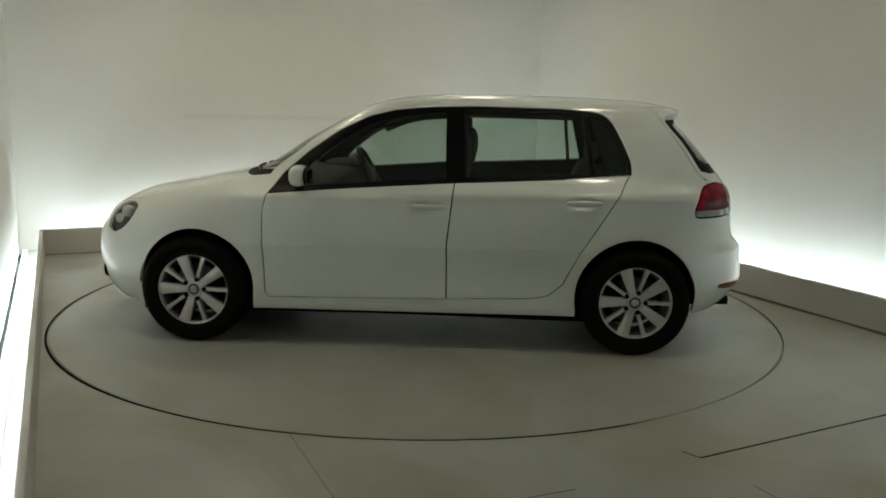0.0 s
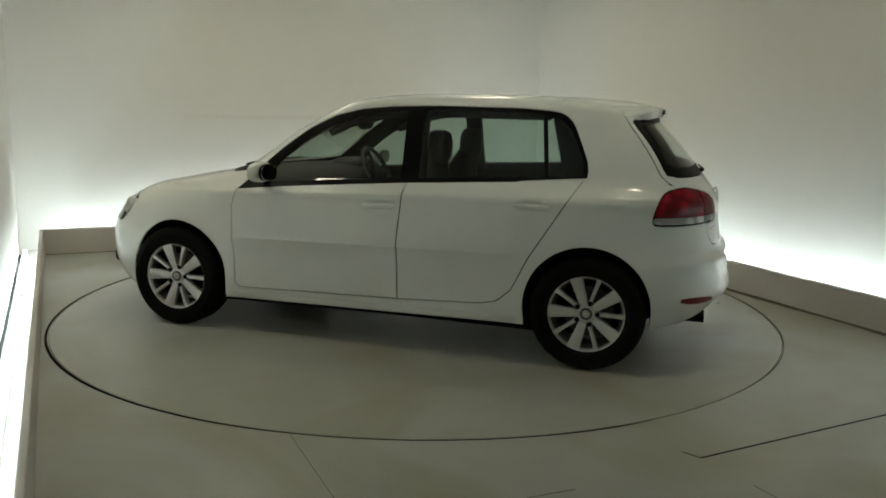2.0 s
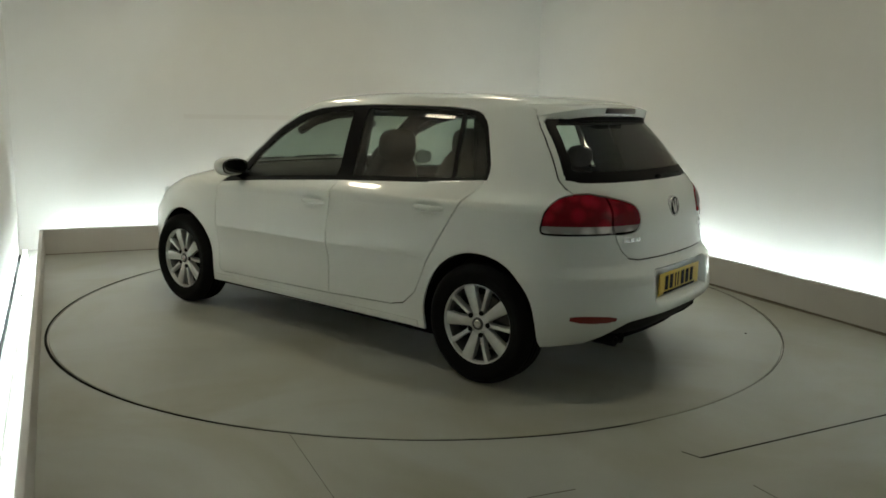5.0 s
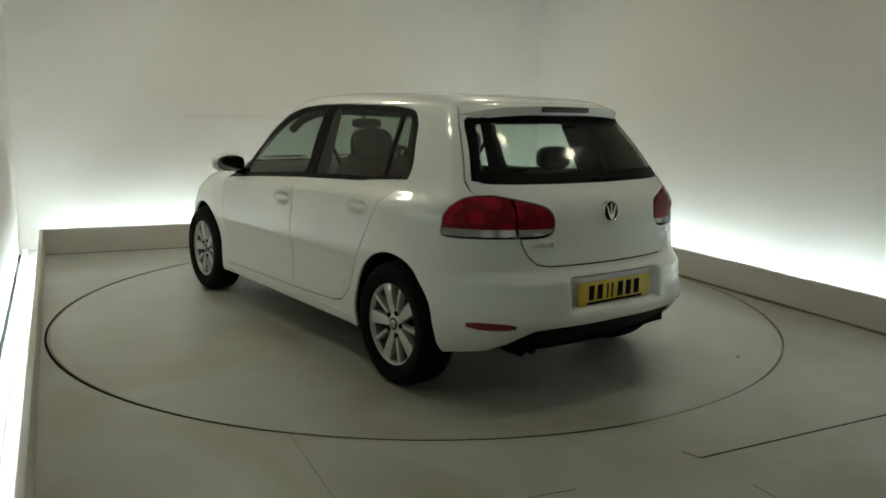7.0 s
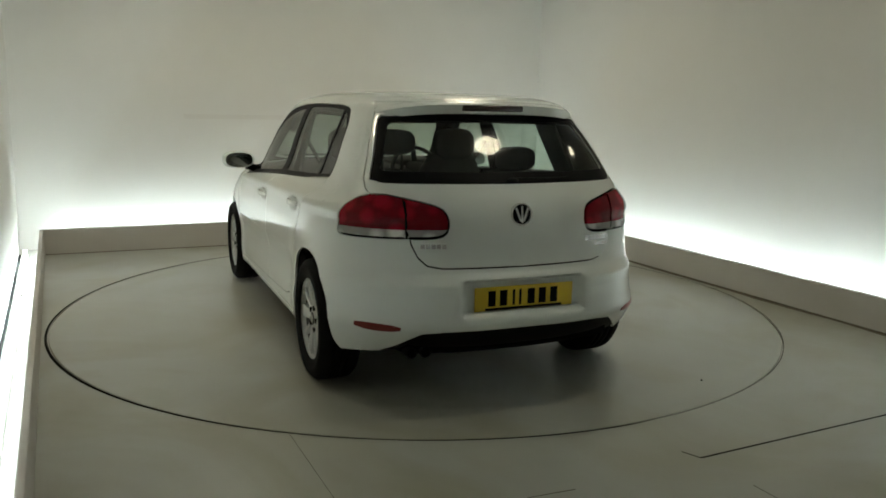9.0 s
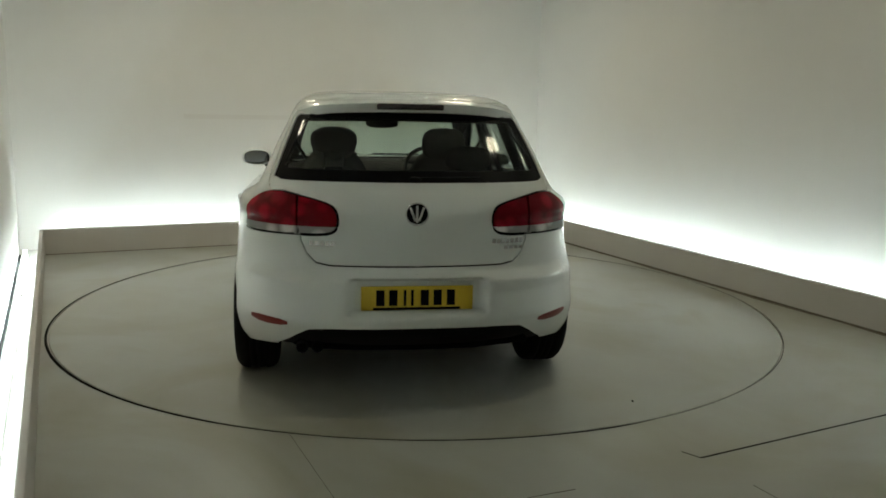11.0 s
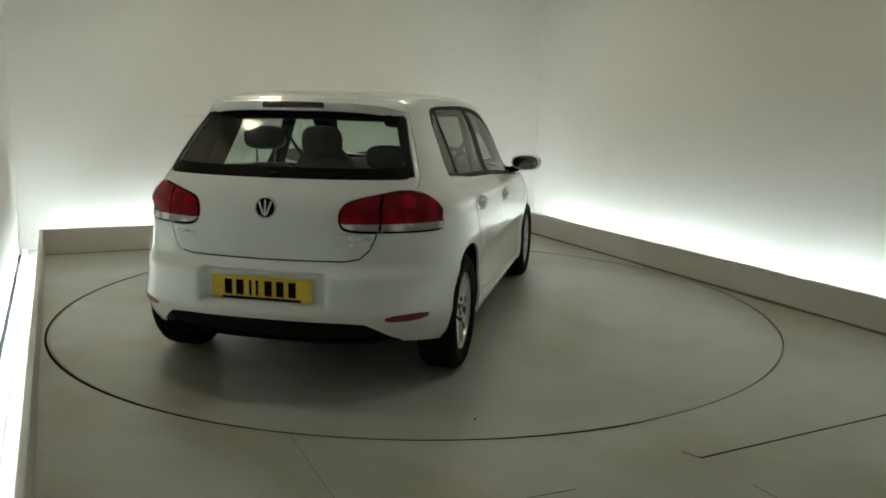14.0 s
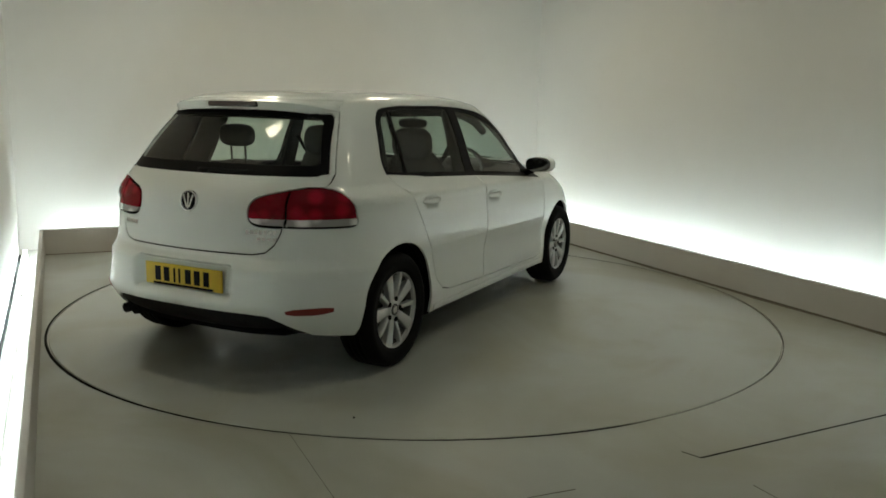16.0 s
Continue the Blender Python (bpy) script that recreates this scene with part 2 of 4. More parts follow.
def build_lights():
    def tube_run(name, p, q):
        root = tagged(new(name), "fluorescent tube batten glowing in the trough behind the plinth", "strip light", "trough strip lights")
        root.matrix_world = ROOM
        d = (Vector(q) - Vector(p)).normalized()
        part("batten", tube([Vector(p) - Vector((0, 0, 0.045)), Vector(q) - Vector((0, 0, 0.045))], 0.028, 4), WALL_MAT, root)
        part("tube", tube([p, q], 0.013, 8), TUBE_MAT, root, "glowing white tube")
    z = 0.05
    for k in range(3):
        a = -SIDE + 0.02 + k * 1.66
        tube_run("strip_light", (a, BACK + 0.14, z), (a + 1.6, BACK + 0.14, z))
    for s, o in ((-1, 0.155), (1, 0.185)):
        for k in range(5):
            b = BACK - 0.02 - k * 1.75
            lean = 0.0 if s > 0 else -0.04 + math.tan(radians(LEFT_LEAN)) * (BACK - b)
            lean2 = 0.0 if s > 0 else -0.04 + math.tan(radians(LEFT_LEAN)) * (BACK - b + 1.65)
            tube_run("strip_light", (s * (SIDE + o) + lean, b, z), (s * (SIDE + o) + lean2, b - 1.65, z))
    for x, y, k in ((0.5, -2.0, 0.86), (2.05, -1.75, 0.58), (-2.2, -0.3, 0.95), (-1.2, 1.3, 1.22), (1.1, 1.3, 1.20)):
        root = tagged(new("ceiling_lamp"), "round glowing ceiling lamp in a white metal shade", "ceiling lamp", "ceiling lamps")
        root.matrix_world = ROOM @ Matrix.Translation((x, y, CEIL)) @ Matrix.Diagonal((k, k, 1, 1))
        part("shade", lathe([(0.05, 0.0), (0.09, -0.03), (0.15, -0.10), (0.182, -0.19), (0.169, -0.19), (0.165, -0.185), (0.13, -0.10)], 40, "Z"), WALL_MAT, root, "white metal shade", 40)
        part("diffuser", lathe([(0.165, -0.185), (0.12, -0.192), (0.05, -0.196), (0.0005, -0.197)], 40, "Z"), PANEL_MAT, root, "glowing round diffuser", 40)


build_room()
build_lights()


def build_turntable():
    """The round platform that carries the car."""
    r = TABLE_R - 0.008
    bm = lathe([(0.0001, 0.0), (0.6, 0.0), (1.4, 0.0), (2.2, 0.0), (r - 0.003, 0.0), (r, -0.003), (r, -0.05)], 160, "Z")
    ob = part("turntable", bm, TABLE_MAT)
    return tagged(ob, "round grey motor turntable flush with the floor", "turntable")


turntable = build_turntable()

# ---- car body surface ----
#  height, front, rear, half width, front and rear squareness, roundness of the corner
ROOF_TOP = 1.487
SECTIONS = (
    (0.15, 1.88, -1.74, 0.790, 7, 9, 2.6), (0.22, 1.99, -1.84, 0.850, 8, 9, 2.6), (0.30, 2.05, -1.95, 0.862, 8, 8.5, 2.6),
    (0.36, 2.08, -2.00, 0.866, 8, 8.5, 2.6), (0.42, 2.09, -2.035, 0.867, 8, 8.2, 2.6), (0.50, 2.095, -2.035, 0.869, 8, 7.3, 2.6),
    (0.56, 2.085, -2.026, 0.871, 8, 7.1, 2.6), (0.60, 2.075, -2.013, 0.874, 7.8, 7, 2.6), (0.62, 2.07, -2.000, 0.875, 7.6, 6.9, 2.6), (0.66, 2.045, -1.972, 0.878, 7.2, 7, 2.6),
    (0.74, 1.99, -1.957, 0.881, 6.6, 7, 2.6), (0.80, 1.90, -1.950, 0.879, 6, 7, 2.6), (0.86, 1.76, -1.942, 0.876, 5.5, 7, 2.6),
    (0.90, 1.56, -1.932, 0.868, 5.8, 8, 2.6), (0.94, 1.36, -1.915, 0.838, 6.3, 9, 2.6), (0.98, 1.14, -1.890, 0.790, 7, 10.5, 2.6),
    (1.02, 1.01, -1.857, 0.760, 7.6, 12.5, 2.6), (1.06, 0.94, -1.826, 0.742, 8, 13.5, 2.6), (1.12, 0.845, -1.776, 0.722, 8, 15, 2.6),
    (1.20, 0.72, -1.706, 0.696, 9, 17, 2.6), (1.28, 0.575, -1.631, 0.665, 10, 19, 2.6), (1.34, 0.465, -1.572, 0.638, 10, 20, 2.6),
    (1.38, 0.385, -1.548, 0.614, 10, 20, 2.6), (1.41, 0.32, -1.545, 0.594, 10, 17, 2.6), (1.43, 0.255, -1.530, 0.572, 9, 12, 2.6),
    (1.452, 0.17, -1.440, 0.538, 6.5, 7.5, 2.5), (1.468, 0.07, -1.260, 0.485, 4.8, 5.2, 2.3), (1.479, -0.05, -1.030, 0.400, 3.4, 3.4, 2.1),
    (1.4862, -0.27, -0.720, 0.190, 2.3, 2.3, 2.0), (ROOF_TOP, -0.505, -0.515, 0.004, 2.2, 2.2, 2.0))
SEC = np.array(SECTIONS)
XM = -0.2


def hermite(z, xs, ys):
    """Monotone cubic through the table."""
    h = np.diff(xs)
    d = np.diff(ys) / h
    m = np.zeros(len(xs))
    for i in range(1, len(xs) - 1):
        m[i] = 0 if d[i - 1] * d[i] <= 0 else 2 * d[i - 1] * d[i] / (d[i - 1] + d[i])
    m[0], m[-1] = d[0], d[-1]
    i = int(np.clip(np.searchsorted(xs, z) - 1, 0, len(xs) - 2))
    t = (z - xs[i]) / h[i]
    return ((1 + 2 * t) * (1 - t) ** 2 * ys[i] + t * (1 - t) ** 2 * h[i] * m[i] + t * t * (3 - 2 * t) * ys[i + 1] + t * t * (t - 1) * h[i] * m[i + 1])


RINGS = {}
Z_STEPS = np.linspace(0.15, ROOF_TOP, 900)
W_STEPS = np.array([hermite(z, SEC[:, 0], SEC[:, 3]) for z in Z_STEPS])


def ring_at(z):
    """The half outline of the body at height z: points from the tail's middle to the nose, with their share of the length."""
    key = round(z, 4)
    if key not in RINGS:
        f, r, w, nf, nr, m = (hermite(z, SEC[:, 0], SEC[:, k]) for k in range(1, 7))
        xm = XM if z < 1.42 else XM + (0.5 * (f + r) - XM) * (z - 1.42) / (ROOF_TOP - 1.42)
        a = np.linspace(0, 1, 260)
        s = np.sin(a * np.pi / 2) ** 0.8
        tail = np.stack([xm + (r - xm) * s, w * np.maximum(1 - s ** nr, 0) ** (1 / m)], -1)[::-1]
        nose = np.stack([xm + (f - xm) * s, w * np.maximum(1 - s ** nf, 0) ** (1 / m)], -1)[1:]
        c = np.concatenate([tail, nose])
        # the shoulder drops towards the windscreen pillar
        drop = np.interp(c[:, 0], (-0.2, 0.75, 0.95, 1.4), (0, 1, 1, 0)) * np.interp(z, (0.80, 0.90, 0.98, 1.08), (0, 1, 1, 0)) * 0.042
        c[:, 1] *= np.interp(z + drop, Z_STEPS, W_STEPS) / np.interp(z, Z_STEPS, W_STEPS)
        # the cabin narrows towards the tail
        c[:, 1] *= 1 - np.interp(c[:, 0], (-1.7, -1.15, -0.3, 0.3), (0.07, 0.06, 0.015, 0)) * np.interp(z, (0.98, 1.30), (0, 1))
        # gentle flare over the wheel arches
        for ax in (1.28, -1.285):
            d = np.hypot(c[:, 0] - ax, z - 0.33)
            c[:, 1] += np.where(c[:, 1] > 0.4, 0.008 * np.exp(-((d - 0.36) / 0.07) ** 2), 0)
        # full flank behind the rear wheel
        c[:, 1] += np.where(c[:, 1] > 0.4, 0.027 * np.exp(-((c[:, 0] + 1.56) / 0.15) ** 2), 0) * np.interp(z, (0.2, 0.3, 0.58, 0.74), (0, 1, 1, 0))
        # folds of the rear bumper
        c[:, 0] += np.where(c[:, 0] < -1.72, -0.011 * np.clip(1 - abs(z - 0.600) / 0.050, 0, 1) - 0.002 * np.exp(-((z - 0.425) / 0.028) ** 2), 0)
        # shoulder line, rising to the tail
        line = 0.915 - 0.022 * (c[:, 0] + 0.3)
        ends = np.clip((c[:, 0] + 1.68) / 0.15, 0, 1) * np.clip((1.15 - c[:, 0]) / 0.4, 0, 1)
        c[:, 1] += np.where(c[:, 1] > 0.5, 0.014 * ends * np.clip(1 - abs(z - line) / 0.05, 0, 1), 0)
        low = 0.605 - 0.012 * c[:, 0]
        mid = np.clip((1.02 - abs(c[:, 0])) / 0.12, 0, 1)
        c[:, 1] += np.where(c[:, 1] > 0.5, 0.010 * mid * np.where(z > low, np.clip(1 - (z - low) / 0.17, 0, 1), np.clip(1 - (low - z) / 0.09, 0, 1)), 0)
        # crease along the doors
        c[:, 1] += np.where((c[:, 1] > 0.5) & (abs(c[:, 0]) < 1.5), -0.008 * np.exp(-((z - 0.46) / 0.10) ** 2), 0)
        ln = np.concatenate([[0], np.cumsum(np.hypot(*np.diff(c, axis=0).T))])
        RINGS[key] = (c, ln / ln[-1])
    return RINGS[key]


SPAN = 4.6
HANDLES = ((-0.09, 0.842), (-0.97, 0.882))


def ease(v, lo, hi):
    t = min(1.0, max(0.0, (v - lo) / (hi - lo)))
    return t * t * (3 - 2 * t)


def on_body(u, z):
    c, p = ring_at(z)
    x, y = float(np.interp(u / SPAN, p, c[:, 0])), float(np.interp(u / SPAN, p, c[:, 1]))
    if x < -1.8 and 0.4 < z < 0.65:
        # hollow for the number plate
        x += 0.052 * ease(z, 0.445, 0.462) * (1 - ease(z, 0.600, 0.625)) * (1 - ease(y, 0.285, 0.335))
    if y > 0.6:
        # hollows behind the door handles
        for hx, hz in HANDLES:
            y -= 0.024 * math.exp(-((x - hx - 0.008) / 0.066) ** 4 - ((z - hz + 0.006) / 0.029) ** 4)
    return (x, y, z)


def u_side(x, z):
    c, p = ring_at(z)
    return SPAN * float(np.interp(x, c[:, 0], p))


def u_rear(y, z):
    c, p = ring_at(z)
    k = int(np.argmax(c[:, 1]))
    return SPAN * float(np.interp(y, c[:k + 1, 1], p[:k + 1]))


def u_front(y, z):
    c, p = ring_at(z)
    k = int(np.argmax(c[:, 1]))
    return SPAN * float(np.interp(-y, -c[k:, 1], p[k:]))


def loop(points, closed=True):
    """Outline on the body from ("s", x, z), ("r", y, z) or ("f", y, z) points, with short steps."""
    uv = []
    conv = {"s": u_side, "r": u_rear, "f": u_front}
    n = len(points)
    for i in range(n if closed else n - 1):
        a, b = points[i], points[(i + 1) % n]
        if a[0] == b[0]:
            k = max(1, int(math.hypot(a[1] - b[1], a[2] - b[2]) / 0.02))
            for j in range(k):
                t = j / k
                z = a[2] + (b[2] - a[2]) * t
                uv.append((conv[a[0]](a[1] + (b[1] - a[1]) * t, z), z))
        else:
            ua, ub = conv[a[0]](a[1], a[2]), conv[b[0]](b[1], b[2])
            k = max(1, int(math.hypot(ua - ub, a[2] - b[2]) / 0.02))
            for j in range(k):
                t = j / k
                uv.append((ua + (ub - ua) * t, a[2] + (b[2] - a[2]) * t))
    if not closed:
        uv.append((conv[points[-1][0]](*points[-1][1:]), points[-1][2]))
    return uv


def smooth_loop(points, times=2):
    """Rounds an outline of tagged points by cutting its corners."""
    pts = list(points)
    for _ in range(times):
        out = []
        for i, a in enumerate(pts):
            b = pts[(i + 1) % len(pts)]
            if a[0] == b[0]:
                out += [(a[0], a[1] * 0.75 + b[1] * 0.25, a[2] * 0.75 + b[2] * 0.25), (a[0], a[1] * 0.25 + b[1] * 0.75, a[2] * 0.25 + b[2] * 0.75)]
            else:
                out += [a, b]
        pts = out
    return pts


def S(*pts):
    return [("s", x, z) for x, z in pts]


def R(*pts):
    return [("r", y, z) for y, z in pts]


def F(*pts):
    return [("f", y, z) for y, z in pts]


BELT = ((0.845, 0.892), (0.446, 0.926), (-0.22, 0.972), (-0.87, 1.005), (-1.243, 1.035))
DLO_TOP = ((-1.246, 1.075), (-1.238, 1.118), (-1.205, 1.195), (-1.155, 1.300), (-1.132, 1.335), (-1.102, 1.362), (-1.065, 1.380), (-1.01, 1.390), (-0.85, 1.402), (-0.37, 1.408), (-0.08, 1.399), (0.12, 1.380), (0.28, 1.340),
           (0.445, 1.260), (0.64, 1.125), (0.775, 1.005))
B_CUT = ((-0.235, 0.973), (-0.22, 0.83), (-0.198, 0.62), (-0.203, 0.302))
C_CUT = ((-0.70, 0.322), (-0.79, 0.342), (-0.87, 0.41), (-0.965, 0.60), (-1.115, 0.84), (-1.235, 1.034))


def arch(cx, cz, r, bottom):
    a = [(cx + r * math.cos(radians(d)), cz + r * math.sin(radians(d))) for d in range(-12, 193, 8)]
    return [(a[0][0], bottom)] + a + [(a[-1][0], bottom)]


LAMP = R((0.545, 0.806), (0.42, 0.808), (0.372, 0.825), (0.358, 0.868), (0.368, 0.925), (0.41, 0.955), (0.545, 0.985)) + \
    S((-1.76, 0.999), (-1.69, 0.994), (-1.655, 0.978), (-1.632, 0.943), (-1.605, 0.86), (-1.602, 0.815), (-1.625, 0.803), (-1.72, 0.803))
REGIONS = {
    "front_glass": S((0.70, 0.955), (0.60, 1.085), (0.43, 1.205), (0.27, 1.294), (0.11, 1.344), (-0.07, 1.374), (-0.16, 1.380), (-0.172, 1.37), (-0.182, 0.998), (0.3, 0.964), (0.69, 0.935)),
    "rear_glass": S((-0.30, 1.002), (-0.295, 1.012), (-0.275, 1.375), (-0.285, 1.388), (-0.6, 1.389), (-0.80, 1.386), (-0.955, 1.376), (-0.965, 1.366), (-1.012, 1.045), (-1.005, 1.035)),
    "quarter_glass": S((-1.040, 1.040), (-1.036, 1.050), (-0.99, 1.366), (-1.050, 1.356), (-1.128, 1.29), (-1.187, 1.185), (-1.219, 1.11), (-1.221, 1.058), (-1.21, 1.05)),
    "window_frame": S(*BELT) + S(*DLO_TOP),
    "front_door": S(*BELT[:3], *B_CUT, (0.835, 0.283), (0.862, 0.31), (0.872, 0.60), (0.868, 0.80)),
    "rear_door": S(*BELT[2:4], (-1.235, 1.034), *C_CUT[:-1][::-1], *B_CUT[::-1][:-1]),
    "arch_front": S(*arch(1.275, 0.33, 0.345, 0.152)),
    "arch_rear": S(*arch(-1.285, 0.335, 0.345, 0.152)),
    "rear_void": S((-1.60, 0.152), (-1.60, 0.245), (-1.80, 0.268)) + R((0.70, 0.276), (0.62, 0.262), (0.0, 0.245), (0.0, 0.152)),
    "front_void": S((1.58, 0.152), (1.58, 0.225), (1.80, 0.20)) + F((0.6, 0.175), (0.0, 0.175), (0.0, 0.152)),
    "cowl": F((0.0, 0.986), (0.45, 0.986), (0.64, 0.975), (0.68, 0.99), (0.64, 1.018), (0.5, 1.003), (0.0, 1.003)),
    "sill_void": S((0.975, 0.152), (0.96, 0.21), (-0.96, 0.222), (-0.98, 0.152)),
    "lamp_red": R((0.0, 0.846), (0.547, 0.846)) + S((-1.70, 0.846), (-1.45, 0.846), (-1.45, 1.02)) + R((0.0, 1.02)),
    "lamp_split": R((0.0, 0.785), (0.547, 0.785), (0.547, 1.005), (0.0, 1.005)),
    "tail_lamp": smooth_loop(LAMP, 2),
    "back_glass": R((0.0, 1.048), (0.35, 1.05), (0.625, 1.052), (0.66, 1.062), (0.652, 1.085), (0.558, 1.335), (0.540, 1.352), (0.0, 1.358)),
    "back_pane": R((0.0, 1.10), (0.35, 1.10), (0.598, 1.103), (0.612, 1.115), (0.602, 1.14), (0.528, 1.318), (0.508, 1.332), (0.0, 1.338)),
    "tailgate": R((0.0, 0.667), (0.40, 0.670), (0.465, 0.682), (0.505, 0.72), (0.532, 0.78), (0.545, 0.90), (0.60, 0.935), (0.660, 0.97), (0.684, 1.02), (0.680, 1.06), (0.622, 1.22), (0.570, 1.34), (0.546, 1.39), (0.530, 1.42), (0.0, 1.43)),
    "valance": R((0.0, 0.388), (0.40, 0.386), (0.50, 0.378), (0.552, 0.345), (0.597, 0.308), (0.645, 0.276), (0.64, 0.20), (0.64, 0.152), (0.0, 0.152)),
    "rear_bumper": R((0.0, 0.662), (0.44, 0.662), (0.55, 0.68)) + S((-1.70, 0.70), (-1.605, 0.62), (-1.62, 0.45), (-1.63, 0.152)) + R((0.0, 0.152)),
    "windscreen": F((0.0, 1.005), (0.5, 1.005), (0.63, 1.03), (0.60, 1.15), (0.565, 1.25), (0.52, 1.34), (0.47, 1.385), (0.0, 1.40)),
    "bonnet": F((0.0, 0.985), (0.5, 0.98), (0.66, 0.955), (0.70, 0.90), (0.66, 0.82), (0.0, 0.74)),
    "headlamp": smooth_loop(S((1.90, 0.70), (1.83, 0.79), (1.66, 0.80), (1.69, 0.71), (1.79, 0.62), (1.88, 0.635)), 1),
    "grille": F((0.0, 0.26), (0.50, 0.26), (0.62, 0.32), (0.58, 0.40), (0.0, 0.40)),
}
DROP_Z = 0.158
HOLES = ("arch_front", "arch_rear", "sill_void", "rear_void", "front_void")


def inside(pts, poly):
    x, y = pts[:, 0], pts[:, 1]
    hit = np.zeros(len(pts), bool)
    for (x0, y0), (x1, y1) in zip(poly, poly[1:] + poly[:1]):
        if y0 != y1:
            hit ^= ((y0 > y) != (y1 > y)) & (x < (x1 - x0) * (y - y0) / (y1 - y0) + x0)
    return hit


def body_panels():
    """Triangles of the half body sorted by panel: {panel: [(three points), ...]} on shared points."""
    from mathutils.geometry import delaunay_2d_cdt
    loops = {k: loop(v) for k, v in REGIONS.items()}
    rows = np.concatenate([np.arange(0.15, 0.55, 0.02), np.arange(0.55, 0.67, 0.006), np.arange(0.67, 0.78, 0.015), np.arange(0.78, 1.02, 0.008), np.arange(1.02, 1.36, 0.018), np.arange(1.36, 1.4855, 0.0045), [1.4862, ROOF_TOP]])
    cols = np.linspace(0, SPAN, 230)
    grid = np.array([(u, z) for z in rows for u in cols])
    near = np.concatenate([np.array(v) for v in loops.values()])
    keep = np.ones(len(grid), bool)
    for q in near:
        keep &= (np.abs(grid[:, 0] - q[0]) > 0.011) | (np.abs(grid[:, 1] - q[1]) > 0.0065)
    edge = (grid[:, 1] <= rows[0] + 1e-6) | (grid[:, 1] >= rows[-1] - 1e-6) | (grid[:, 0] <= 1e-6) | (grid[:, 0] >= SPAN - 1e-6)
    pts = [tuple(g) for g in grid[keep | edge]]
    edges = []
    for v in loops.values():
        n0 = len(pts)
        pts += v
        edges += [(n0 + i, n0 + (i + 1) % len(v)) for i in range(len(v))]
    vs, _, fs, *_ = delaunay_2d_cdt([Vector(q) for q in pts], edges, [], 0, 1e-5)
    vs = np.array([(v.x, v.y) for v in vs])
    fs = np.array([f for f in fs])
    cen = vs[fs].mean(1)
    owner = np.full(len(fs), "body", dtype=object)
    for k in ("bonnet", "windscreen", "rear_bumper", "tailgate", "rear_door", "front_door", "window_frame", "front_glass", "rear_glass", "quarter_glass", "back_glass", "back_pane",
              "tail_lamp", "valance", "headlamp", "grille", "cowl", *HOLES):
        owner[inside(cen, loops[k])] = k
    owner[cen[:, 1] < DROP_Z] = "arch_front"
    lamp = owner == "tail_lamp"
    up = inside(cen, loops["lamp_red"])
    gate = inside(cen, loops["lamp_split"])
    owner[lamp & up & gate], owner[lamp & up & ~gate] = "lamp_in_red", "lamp_out_red"
    owner[lamp & ~up & gate], owner[lamp & ~up & ~gate] = "lamp_in_clear", "lamp_out_clear"
    xyz = np.array([on_body(u, z) for u, z in vs])
    return xyz, fs, owner


BODY_XYZ, BODY_FS, BODY_OWNER = body_panels()
_n = np.cross(BODY_XYZ[BODY_FS[:, 1]] - BODY_XYZ[BODY_FS[:, 0]], BODY_XYZ[BODY_FS[:, 2]] - BODY_XYZ[BODY_FS[:, 0]])
# points run tail to nose and upwards; turn the faces outwards
_c = BODY_XYZ[BODY_FS].mean(1) - np.array([-0.2, 0, 0.7])
FLIP = (_n * _c).sum(1) < 0
BODY_NORMAL = np.zeros_like(BODY_XYZ)
for _k in range(3):
    np.add.at(BODY_NORMAL, BODY_FS[:, _k], np.where(FLIP[:, None], -_n, _n))
BODY_NORMAL /= np.maximum(np.linalg.norm(BODY_NORMAL, axis=1), 1e-12)[:, None]


def shared(a, b):
    return set(BODY_FS[BODY_OWNER == a].ravel()) & set(BODY_FS[BODY_OWNER == b].ravel())


FLUSH = shared("body", "rear_bumper") | shared("lamp_in_red", "lamp_in_clear") | shared("lamp_out_red", "lamp_out_clear")


